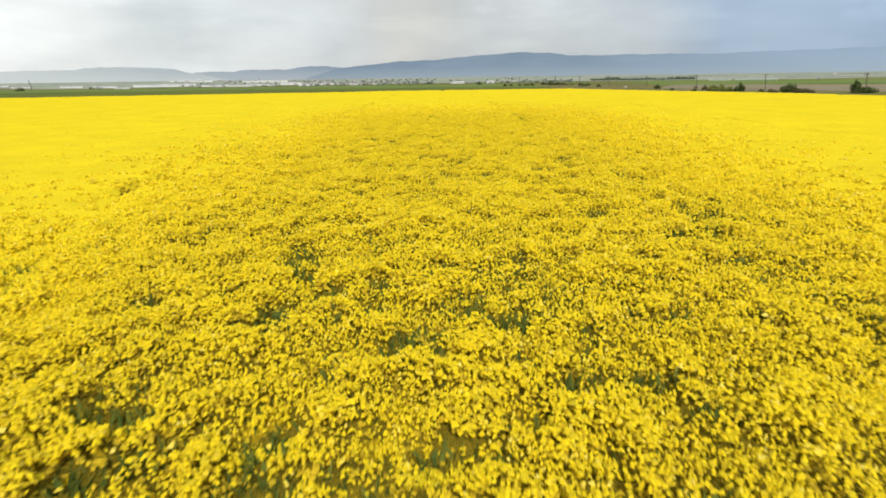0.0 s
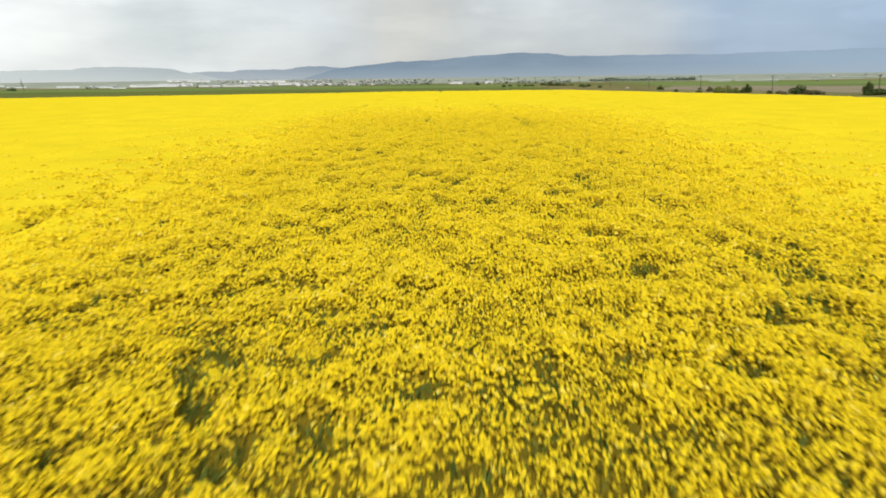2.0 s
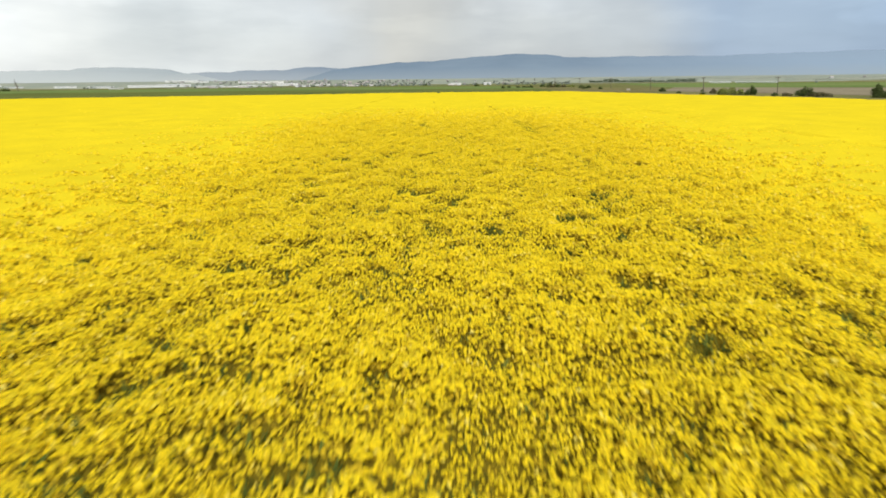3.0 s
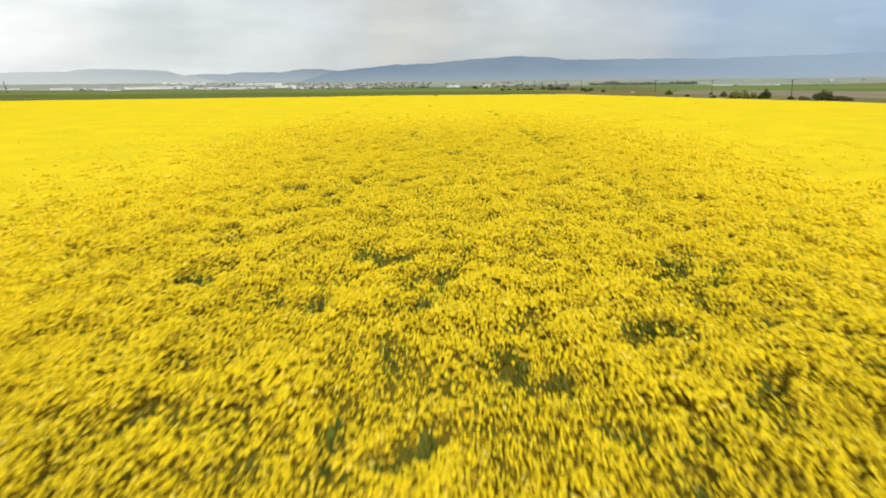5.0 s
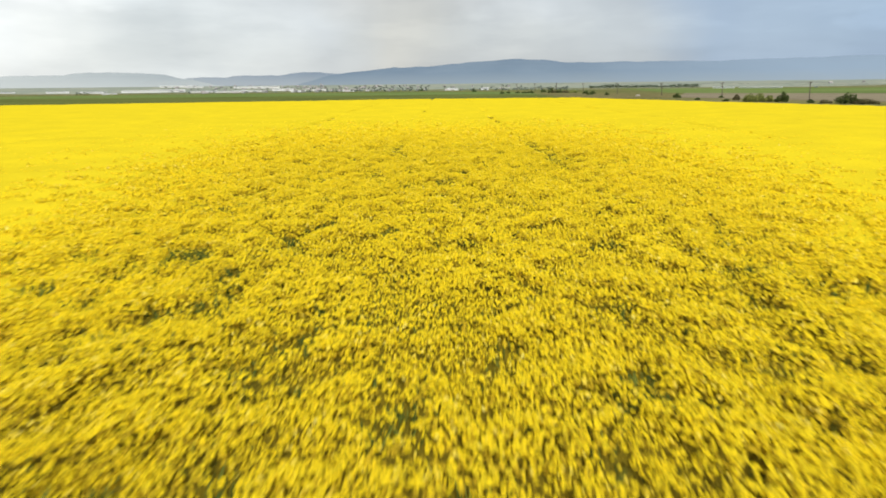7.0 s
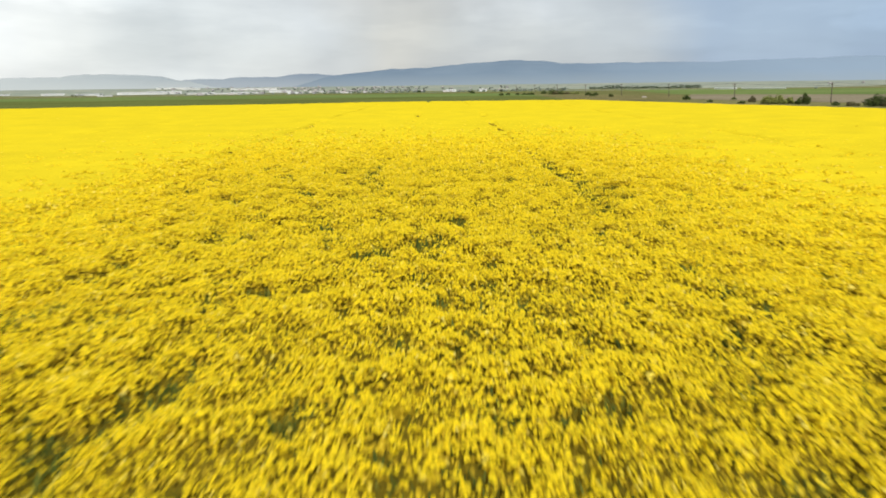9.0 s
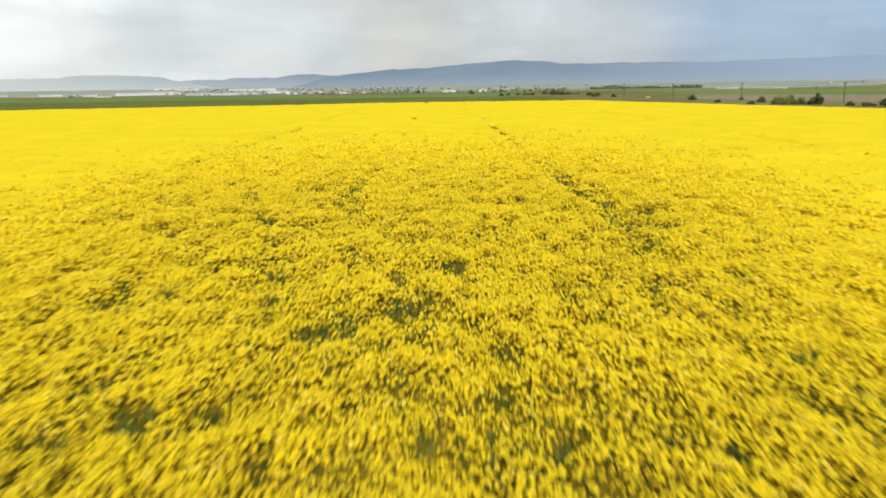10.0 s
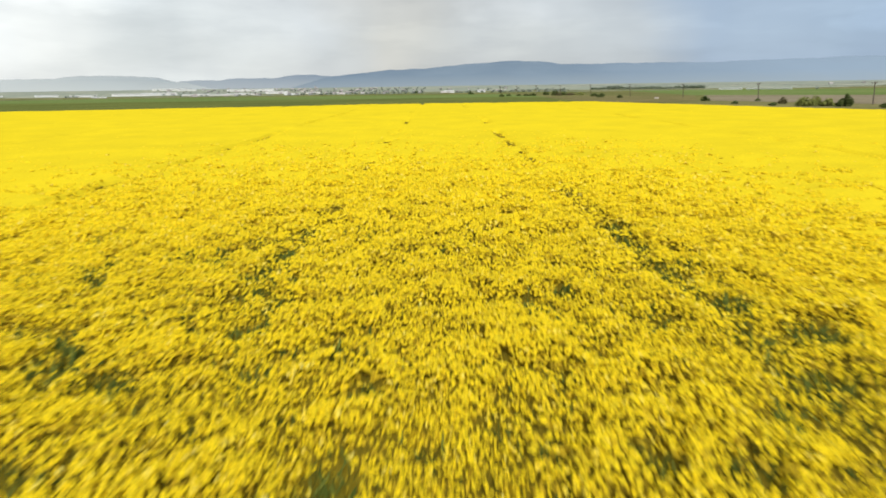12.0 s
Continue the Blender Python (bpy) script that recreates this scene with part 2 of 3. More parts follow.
M_GLASS = mottled("dark window glass", (0.05, 0.06, 0.07), (0.08, 0.09, 0.1), (0.12, 0.13, 0.14), 0.5, 2.0, 0.1, specular=0.5)
for m, low, high in ((M_WALL, 0.75, 1.6), (M_ROOF, 0.7, 1.25)):
    n, l = m.node_tree.nodes, m.node_tree.links       # each house has its own shade of paint and tile
    info, span, tone = n.new("ShaderNodeObjectInfo"), n.new("ShaderNodeMapRange"), n.new("ShaderNodeVectorMath")
    span.inputs["To Min"].default_value, span.inputs["To Max"].default_value = low, high
    tone.operation = "SCALE"
    old = n["Principled BSDF"].inputs["Base Color"].links[0].from_socket
    l.new(info.outputs["Random"], span.inputs["Value"])
    l.new(old, tone.inputs[0])
    l.new(span.outputs[0], tone.inputs["Scale"])
    l.new(tone.outputs[0], n["Principled BSDF"].inputs["Base Color"])
M_STONE = mottled("pale block surface", (0.24, 0.22, 0.18), (0.33, 0.30, 0.25), (0.42, 0.39, 0.33), 2.0, 12.0, 0.9, 0.5, 0.03)


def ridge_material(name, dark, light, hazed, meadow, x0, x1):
    """Wooded slopes, haze put into their colour: stronger from x0 to x1 and downhill."""
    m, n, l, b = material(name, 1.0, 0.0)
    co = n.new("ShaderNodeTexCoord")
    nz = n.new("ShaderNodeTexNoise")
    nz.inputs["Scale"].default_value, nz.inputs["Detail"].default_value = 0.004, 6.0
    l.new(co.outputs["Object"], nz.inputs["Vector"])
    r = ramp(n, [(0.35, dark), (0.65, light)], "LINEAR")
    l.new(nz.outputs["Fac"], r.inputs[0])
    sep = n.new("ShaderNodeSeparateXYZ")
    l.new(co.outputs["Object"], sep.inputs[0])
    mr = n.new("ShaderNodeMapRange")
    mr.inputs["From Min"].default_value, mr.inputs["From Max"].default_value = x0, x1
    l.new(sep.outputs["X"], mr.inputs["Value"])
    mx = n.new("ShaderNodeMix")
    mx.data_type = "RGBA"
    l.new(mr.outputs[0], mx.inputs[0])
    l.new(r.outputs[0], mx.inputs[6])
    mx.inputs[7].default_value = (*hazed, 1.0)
    low = n.new("ShaderNodeMapRange")            # haze painted paler downhill in the meadow colour, with a ragged edge
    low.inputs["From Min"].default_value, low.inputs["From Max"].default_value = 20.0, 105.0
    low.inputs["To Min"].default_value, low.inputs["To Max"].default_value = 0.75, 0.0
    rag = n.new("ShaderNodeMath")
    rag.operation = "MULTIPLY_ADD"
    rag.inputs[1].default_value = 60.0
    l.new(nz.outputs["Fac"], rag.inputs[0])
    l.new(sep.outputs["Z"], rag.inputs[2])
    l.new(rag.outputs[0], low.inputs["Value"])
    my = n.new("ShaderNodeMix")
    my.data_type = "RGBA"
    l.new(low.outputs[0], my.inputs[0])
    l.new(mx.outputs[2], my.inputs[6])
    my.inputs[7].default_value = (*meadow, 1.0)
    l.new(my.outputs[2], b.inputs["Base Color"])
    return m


M_RIDGE = ridge_material("haze-blue forested ridge", (0.124, 0.17, 0.226), (0.145, 0.193, 0.248), (0.19, 0.25, 0.325), (0.215, 0.255, 0.285), 600, 2300)
M_RIDGE_L = ridge_material("haze-grey ridge", (0.25, 0.285, 0.305), (0.275, 0.31, 0.33), (0.35, 0.38, 0.39), (0.36, 0.385, 0.385), -1900, -3000)
M_RIDGE_M = ridge_material("haze-slate ridge", (0.155, 0.195, 0.245), (0.178, 0.22, 0.27), (0.25, 0.285, 0.315), (0.27, 0.295, 0.315), -900, -2000)


# ---- builders ----
rng = np.random.default_rng(7)


def hash_grid(ix, iy, seed):
    h = (ix * 374761393 + iy * 668265263 + seed * 974634777) & 0xFFFFFFFF
    h = ((h ^ (h >> 13)) * 1274126177) & 0xFFFFFFFF
    return ((h ^ (h >> 16)) & 0xFFFF) / 65535.0


def vnoise(x, y, scale, seed=0):
    """Smooth value noise 0..1 of the given grain in metres, for arrays."""
    u, v = np.asarray(x, float) / scale + 1000.0, np.asarray(y, float) / scale + 1000.0
    iu, iv = np.floor(u).astype(np.int64), np.floor(v).astype(np.int64)
    fu, fv = u - iu, v - iv
    fu, fv = fu * fu * (3 - 2 * fu), fv * fv * (3 - 2 * fv)
    a, b = hash_grid(iu, iv, seed), hash_grid(iu + 1, iv, seed)
    c, d = hash_grid(iu, iv + 1, seed), hash_grid(iu + 1, iv + 1, seed)
    return (a * (1 - fu) + b * fu) * (1 - fv) + (c * (1 - fu) + d * fu) * fv


def turf(x, y, scale, seed=0):
    """The same noise, its grain turned by an angle of its own."""
    a = 0.45 + seed * 0.37
    return vnoise(np.asarray(x) * math.cos(a) + np.asarray(y) * math.sin(a), np.asarray(y) * math.cos(a) - np.asarray(x) * math.sin(a), scale, seed)


def smooth(v):
    v = np.clip(v, 0.0, 1.0)
    return v * v * (3 - 2 * v)


def ground_z(x, y):
    """The plain: level round the field, sinking to the valley, rising again behind the town."""
    r = np.hypot(x, np.asarray(y) - 40.0)
    return -20.0 * smooth((r - 500.0) / 1700.0) + 26.0 * smooth((r - 2400.0) / 1100.0)


def gz(x, y):
    return float(ground_z(x, y))


def quads_mesh(name, corners, mat):
    """One mesh out of an array (n, k, 3) of free faces of k corners."""
    n, k = corners.shape[:2]
    me = bpy.data.meshes.new(name)
    me.vertices.add(k * n)
    me.vertices.foreach_set("co", np.ascontiguousarray(corners, np.float32).ravel())
    me.loops.add(k * n)
    me.loops.foreach_set("vertex_index", np.arange(k * n, dtype=np.int32))
    me.polygons.add(n)
    me.polygons.foreach_set("loop_start", np.arange(0, k * n, k, dtype=np.int32))
    me.update(calc_edges=True)
    me.materials.append(mat)
    return me


def grid_mesh(name, xs, ys, height, mat, flat=False):
    """A sheet over the grid of xs, ys (2-D arrays allowed), at height(x, y)."""
    X, Y = (xs, ys) if np.ndim(xs) == 2 else np.meshgrid(xs, ys)
    Z = height(X, Y)
    r, c = X.shape
    me = bpy.data.meshes.new(name)
    me.vertices.add(r * c)
    me.vertices.foreach_set("co", np.stack([X, Y, Z], -1).astype(np.float32).ravel())
    i = (np.arange(r - 1)[:, None] * c + np.arange(c - 1)[None]).ravel()
    q = np.stack([i, i + 1, i + 1 + c, i + c], -1).astype(np.int32)
    me.loops.add(q.size)
    me.loops.foreach_set("vertex_index", q.ravel())
    me.polygons.add(len(q))
    me.polygons.foreach_set("loop_start", np.arange(0, q.size, 4, dtype=np.int32))
    me.polygons.foreach_set("use_smooth", np.full(len(q), not flat))
    me.update(calc_edges=True)
    me.materials.append(mat)
    return me


def part(name, bm, mat, parent=None, label=""):
    me = bpy.data.meshes.new(name)
    bm.to_mesh(me)
    bm.free()
    me.materials.append(mat)
    ob = new(name, me)
    ob.parent = parent
    if label:
        tagged(ob, label)
    return ob


def mesh_part(name, me, parent=None, label=""):
    ob = new(name, me)
    ob.parent = parent
    if label:
        tagged(ob, label)
    return ob


def thing(name, x, y, z, label, category, group="", kind="", rz=0.0):
    ob = new(name)
    ob.empty_display_size = 0.3
    ob.matrix_basis = pose(x, y, z, 0, 0, rz)
    return tagged(ob, label, category, group, kind)


def box(bm, sx, sy, sz, x=0, y=0, z=0, bevel=0.0):
    """A box centred on x, y with its foot at z."""
    made = bmesh.ops.create_cube(bm, size=1.0, matrix=Matrix.Translation((x, y, z + sz / 2)) @ Matrix.Diagonal((sx, sy, sz, 1)))
    if bevel:
        edges = {e for v in made["verts"] for e in v.link_edges}
        bmesh.ops.bevel(bm, geom=list(edges), offset=bevel, segments=1, affect="EDGES")
    return bm


def limb(bm, a, b, ra, rb, sides=7):
    """A tapered round limb from a to b."""
    a, b = Vector(a), Vector(b)
    m = Matrix.Translation((a + b) / 2) @ (b - a).to_track_quat("Z", "Y").to_matrix().to_4x4()
    bmesh.ops.create_cone(bm, cap_ends=True, segments=sides, radius1=ra, radius2=rb, depth=(b - a).length, matrix=m)
    return bm


# ---- the plain ----
radii = np.r_[0.5, np.linspace(40, 520, 13), np.geomspace(600, 4750, 26)]
turns = np.linspace(0, 2 * math.pi, 121)
R, A = np.meshgrid(radii, turns)
ground = new("ground", grid_mesh("ground", R * np.sin(A), 40 + R * np.cos(A), ground_z, M_SOIL))
tagged(ground, "flat olive meadow plain with bare earthy patches", "ground", kind="structure")


def plot(name, corners, mat, label, category="field", lift=0.06, crop=0.0, n=24):
    """A field: four corners in order, following the plain, its crop standing above it."""
    (ax, ay), (bx, by), (cx, cy), (dx, dy) = corners
    u, v = np.meshgrid(np.linspace(0, 1, n), np.linspace(0, 1, n))
    X = (ax * (1 - u) + bx * u) * (1 - v) + (dx * (1 - u) + cx * u) * v
    Y = (ay * (1 - u) + by * u) * (1 - v) + (dy * (1 - u) + cy * u) * v
    rim = (u > 0) & (u < 1) & (v > 0) & (v < 1)
    ob = new(name, grid_mesh(name, X, Y, lambda x, y: ground_z(x, y) + lift + crop * rim * (0.8 + 0.4 * vnoise(x, y, 6.0, 3)), mat))
    return tagged(ob, label, category, kind="structure")


# the rapeseed field: straight far end, slanting right-hand border
FAR_Y, CORNER_X, SLANT = 291.0, 57.5, 0.43
LEFT_X, BACK_Y = -330.0, -90.0


def right_border(y):
    return CORNER_X + SLANT * (FAR_Y - np.asarray(y, float))


def far_edge(x):
    """The far end of the field, which draws nearer towards its left."""
    return FAR_Y + 0.2 * np.minimum(0.0, np.asarray(x, float) + 10.0)


plot("verge", [(right_border(-90) + 0.5, -90), (right_border(-90) + 14, -90), (CORNER_X + 14, 300), (CORNER_X + 0.5, 300)], M_DRY,
     "strip of dry ochre grass along the field border", "verge", 0.05, 0.25, 60)
plot("verge_end", [(-10, 291.5), (CORNER_X + 4, 291.5), (CORNER_X + 6, 296), (-10, 296)], M_DRY, "narrow dry grass balk between two fields", "verge", 0.04, 0.15, 20)
plot("verge_far", [(-700, 153.5), (-10, 291.5), (-10, 296), (-700, 158)], M_DRY, "narrow dry grass balk between two fields", "verge", 0.04, 0.15, 60)
plot("wheat_field", [(-900, 118), (CORNER_X + 6, 296), (62, 430), (-900, 440)], M_WHEAT, "dark green young wheat field behind the rapeseed", "wheat field", 0.07, 0.35, 60)
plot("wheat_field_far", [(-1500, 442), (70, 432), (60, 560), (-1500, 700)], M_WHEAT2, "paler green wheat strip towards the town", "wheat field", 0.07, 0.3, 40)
plot("fallow", [(CORNER_X + 14, 297), (108, 318), (150, 418), (66, 440)], M_FALLOW, "olive brown fallow strip with dry weeds", "fallow land", 0.06, 0.1)
plot("ploughed_field", [(112, 322), (190, 150), (420, 230), (156, 420)], M_PLOUGH, "bare brown ploughed field beside the poles", "ploughed field", 0.07, 0.05)
plot("green_field", [(150, 424), (430, 240), (900, 700), (300, 1300)], M_WHEAT2, "fresh green cereal field in front of the hedge", "wheat field", 0.08, 0.2)
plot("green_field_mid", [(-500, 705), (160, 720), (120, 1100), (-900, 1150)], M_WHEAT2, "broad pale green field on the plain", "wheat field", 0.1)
plot("ploughed_far", [(-1900, 760), (-560, 720), (-900, 1300), (-2300, 1350)], M_PLOUGH, "distant brown ploughed field", "ploughed field", 0.1)
plot("pale_field", [(560, 1380), (1500, 1050), (1600, 1180), (620, 1500)], M_PALE, "distant pale stubble strip", "stubble field", 0.12)
plot("green_field_far", [(320, 1320), (910, 715), (1500, 1000), (520, 1720)], M_WHEAT2, "distant green field beyond the hedge", "wheat field", 0.1)


M_FOOT = mottled("haze-greyed foothill meadows", (0.185, 0.215, 0.185), (0.22, 0.245, 0.20), (0.29, 0.295, 0.235), 0.004, 0.03)
plot("backdrop_foothills", [(-3900, 2260), (3900, 2260), (4100, 3800), (-4100, 3800)], M_FOOT, "foothills rising behind the town, coloured grey-green for haze", "foothills", 0.3, 0.0, 60)
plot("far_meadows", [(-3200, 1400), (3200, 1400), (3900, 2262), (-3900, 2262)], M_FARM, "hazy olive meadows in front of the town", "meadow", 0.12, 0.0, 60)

# ---- far ridges ----
def ridge(name, crest_y, depth, profile, mat, label, seed):
    """A mountain range: crest heights along x, spurs and gullies down both flanks."""
    px, pz = zip(*profile)
    xs = np.linspace(px[0], px[-1], 260)
    vs = np.linspace(-1, 1, 40)
    X, V = np.meshgrid(xs, vs)
    crest = np.interp(X, px, pz)
    fall = 1 - np.abs(V) ** 1.25
    crest = crest + fall ** 10 * (6.0 * (vnoise(X, X * 0, 90.0, seed) - 0.5) + 4.0 * (vnoise(X, X * 0, 30.0, seed + 1) - 0.5))
    spur = (vnoise(X, V * 700, 210.0, seed + 2) - 0.5) * 7 + (vnoise(X, V * 700, 70.0, seed + 3) - 0.5) * 4
    Z = -30 + (crest + 30) * fall + spur * np.sin(np.pi * np.abs(V)) * 0.9 * (1 - np.abs(V))
    Z = np.minimum(Z, crest)
    Y = crest_y + V * depth + 60 * (vnoise(X, X * 0, 400.0, seed + 4) - 0.5)
    ob = new(name, grid_mesh(name, X, Y, lambda x, y: Z, mat))
    return tagged(ob, label, "mountain", kind="structure")


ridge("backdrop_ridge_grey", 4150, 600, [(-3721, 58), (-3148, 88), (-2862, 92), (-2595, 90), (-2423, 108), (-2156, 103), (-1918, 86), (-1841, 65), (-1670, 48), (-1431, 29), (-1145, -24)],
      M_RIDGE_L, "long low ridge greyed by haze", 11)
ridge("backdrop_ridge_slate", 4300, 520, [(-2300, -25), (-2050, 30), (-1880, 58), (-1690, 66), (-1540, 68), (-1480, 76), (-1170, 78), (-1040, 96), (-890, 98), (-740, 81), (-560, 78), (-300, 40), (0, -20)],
      M_RIDGE_M, "wooded hills behind the town, coloured slate for haze", 23)
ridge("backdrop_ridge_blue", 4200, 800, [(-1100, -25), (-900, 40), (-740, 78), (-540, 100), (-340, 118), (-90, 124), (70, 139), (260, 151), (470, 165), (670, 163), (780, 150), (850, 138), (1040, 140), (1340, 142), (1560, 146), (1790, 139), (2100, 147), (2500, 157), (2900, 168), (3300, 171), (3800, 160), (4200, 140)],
      M_RIDGE, "forested mountain with a flat summit, coloured blue for haze", 37)


# ---- trees and bushes ----
def leaf_cloud(lobes, count, size, seed):
    """Leaf quads filling overlapping lobes (x, y, z, rx, ry, rz), thick at the skin, with gaps."""
    r = np.random.default_rng(seed)
    lobes = np.array(lobes, float)
    weight = lobes[:, 3] * lobes[:, 4] + lobes[:, 5] * lobes[:, 3]
    pick = r.choice(len(lobes), count, p=weight / weight.sum())
    d = r.normal(size=(count, 3))
    d /= np.linalg.norm(d, axis=1)[:, None]
    far = (0.55 + 0.5 * r.random(count)) ** 0.8
    c = lobes[pick, :3] + d * lobes[pick, 3:] * far[:, None] * (0.85 + 0.3 * vnoise(d[:, 0] * 3 + pick, d[:, 2] * 3, 1.0, seed))[:, None]
    u = r.normal(size=(count, 3))
    u /= np.linalg.norm(u, axis=1)[:, None]
    v = np.cross(u, d + 0.6 * r.normal(size=(count, 3)))
    v /= np.linalg.norm(v, axis=1)[:, None]
    s = size * (0.6 + 0.8 * r.random(count))[:, None]
    c[:, 2] = np.maximum(c[:, 2], 0.12)
    return np.stack([c - u * s, c - v * s * 0.6, c + u * s, c + v * s * 0.6], 1)


def bush(x, y, width, height, seed, mat=None, label="", name="bush", group="bushes along the field track", depth=None, count=1200, size=0.23):
    """A many-stemmed bush: stems from one stool, a lobed crown of leaves."""
    r = random.Random(seed)
    depth = depth or width * 0.8
    ob = thing(name, x, y, gz(x, y), label or "dark green bush beside the field track", "bush", group)
    lobes = []
    k = max(4, int(width * 1.5))
    for i in range(k):
        lx = (i + 0.5) / k * width - width / 2 + r.uniform(-0.1, 0.1) * width
        edge = 1 - (abs(lx) / (width / 2)) ** 2 * 0.55
        top = height * edge * r.uniform(0.78, 1.0)
        rz = top * r.uniform(0.36, 0.46)
        lobes.append((lx, r.uniform(-0.3, 0.3) * depth, top - rz, width / k * r.uniform(0.75, 1.15), depth * r.uniform(0.25, 0.4), rz))
        part("stem", limb(bmesh.new(), (lx * 0.4, 0, -0.05), (lx * 0.9, lobes[-1][1], top * 0.7), 0.05, 0.02, 5), M_BARK, ob)
        lobes.append((lx + r.uniform(-0.3, 0.3), r.uniform(-0.3, 0.3) * depth, top * 0.33, width / k * 0.95, depth * 0.35, top * 0.33))
    mesh_part("crown", quads_mesh("crown", leaf_cloud(lobes, count, size, seed), mat or M_BUSH), ob)
    return ob


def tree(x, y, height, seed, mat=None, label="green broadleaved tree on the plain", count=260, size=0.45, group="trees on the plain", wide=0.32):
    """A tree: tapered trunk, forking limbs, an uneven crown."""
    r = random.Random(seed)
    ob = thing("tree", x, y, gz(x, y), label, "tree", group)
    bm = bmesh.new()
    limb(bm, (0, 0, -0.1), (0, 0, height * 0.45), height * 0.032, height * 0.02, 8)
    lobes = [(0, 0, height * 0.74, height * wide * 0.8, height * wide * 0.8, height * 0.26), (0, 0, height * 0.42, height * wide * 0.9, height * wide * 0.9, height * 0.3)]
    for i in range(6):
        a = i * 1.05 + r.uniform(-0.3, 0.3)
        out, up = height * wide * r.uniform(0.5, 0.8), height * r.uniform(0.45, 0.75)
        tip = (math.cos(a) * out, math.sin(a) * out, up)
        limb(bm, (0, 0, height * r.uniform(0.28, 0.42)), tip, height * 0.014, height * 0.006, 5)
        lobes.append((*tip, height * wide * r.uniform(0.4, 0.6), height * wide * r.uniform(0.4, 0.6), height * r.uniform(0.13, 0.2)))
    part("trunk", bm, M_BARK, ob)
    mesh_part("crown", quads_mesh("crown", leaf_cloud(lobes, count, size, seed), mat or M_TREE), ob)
    return ob


def spread(first, spots):
    """Copies of a thing at (x, y, turn)."""
    for x, y, turn in spots:
        copy_thing(first, pose(x, y, gz(x, y), 0, 0, turn))


# bushes along the track on the right of the field
bush(119.7, 249.1, 3.4, 3.7, 1, label="dense round dark green bush on the ploughed field's edge", count=1300)
bush(111.0, 254.5, 4.0, 3.1, 2, M_BUSH_LIGHT, "light green spring shrub beside the dark round bush")
bush(114.8, 254.0, 4.0, 3.5, 3, M_BUSH_LIGHT, "light green spring shrub beside the dark round bush")
bush(117.2, 253.0, 3.0, 2.6, 4, M_BUSH_LIGHT, "low spreading light green shrub")
bush(128.3, 228.3, 5.4, 3.7, 5, label="tall wide dark green bush beside the field track", count=1500)
bush(131.8, 225.0, 6.2, 1.8, 6, M_BUSH_BROWN, "low brownish hedge running on from the tall bush")
bush(144.2, 211.0, 7.4, 2.6, 7, label="broad dark bush beside the field track", count=1500)
bush(142.0, 212.5, 3.2, 5.2, 8, label="narrow upright bush rising behind a broad one")
bush(123.2, 238.3, 2.2, 1.3, 9, label="low dark bush at the foot of a pole", count=400)
bush(124.4, 233.2, 2.8, 1.5, 10, M_BUSH_BROWN, "low brownish bush at the foot of a pole", count=400)
bush(116.1, 273.3, 2.3, 2.5, 11, M_BUSH_BROWN, "small brownish shrub on the ploughed field", count=400)
bush(107.0, 262.7, 2.0, 1.0, 12, label="small tuft of dark weeds on the verge", count=260)
bush(108.8, 313.2, 2.6, 2.7, 13, label="small round bush on the fallow strip", count=500)
bush(104.1, 280.5, 1.6, 1.1, 14, label="small low bush on the verge", count=260)
bush(95.2, 380.0, 2.5, 1.9, 15, label="small dark bush on the fallow strip", count=400)
bush(90.0, 396.0, 3.4, 1.5, 16, label="low dark bush on the fallow strip", count=300)
bush(125.4, 305.5, 1.9, 1.2, 17, label="small low bush at the foot of a pole", count=250)
# the loose row of bushes behind the far corner: place, width, height
for i, (x, y, w, h, mat) in enumerate([(50, 472, 2.4, 1.6, M_BUSH), (57, 474, 2.4, 1.6, M_BUSH), (61, 470, 3.0, 1.7, M_BUSH), (66, 473, 3.8, 2.0, M_BUSH), (80.9, 505.8, 4.0, 3.0, M_BUSH), (80.3, 471.6, 4.3, 4.6, M_BUSH),
                                       (82.5, 470, 3.2, 3.1, M_BUSH_BROWN), (86.5, 473, 3.8, 3.4, M_BUSH), (91, 472, 4.6, 2.1, M_BUSH_BROWN), (97, 471, 5.4, 2.4, M_BUSH_LIGHT), (96.3, 432.6, 3.6, 2.3, M_BUSH), (101.5, 436, 3.4, 1.9, M_BUSH),
                                       (42.9, 449.4, 2.4, 2.3, M_BUSH), (29.8, 563.7, 3.8, 3.3, M_BUSH), (-27.0, 900.0, 5.0, 4.4, M_BUSH)]):
    bush(x, y, w, h, 40 + i, mat, "green bush in a loose row behind the field", group="row of bushes behind the field", count=500, size=0.28)


# the hedge behind the green field
def hedge(name, ax, ay, bx, by, height, seed, label):
    n = int(math.hypot(bx - ax, by - ay) / (height * 0.4))
    r = random.Random(seed)
    ob = thing(name, ax, ay, 0, label, "hedge")
    lobes = []
    stems = bmesh.new()
    for i in range(n):
        k = i / max(1, n - 1)
        x, y = (bx - ax) * k, (by - ay) * k
        h = height * (0.75 + 0.45 * float(vnoise(i * 3.0, 0.0, 14.0, seed)) + r.uniform(-0.08, 0.08))
        z0 = gz(ax + x, ay + y)
        lobes.append((x, y, z0 + h * 0.55, height * 0.6, height * 0.5, h * 0.48))
        limb(stems, (x, y, z0 - 0.1), (x + r.uniform(-0.4, 0.4), y, z0 + h * 0.6), 0.03 * height, 0.012 * height, 5)
    tagged(part("stem", stems, M_BARK, ob), kind="stuff")
    mesh_part("foliage", quads_mesh("foliage", leaf_cloud(lobes, n * 45, 0.14 * height, seed), M_HEDGE), ob)
    return ob


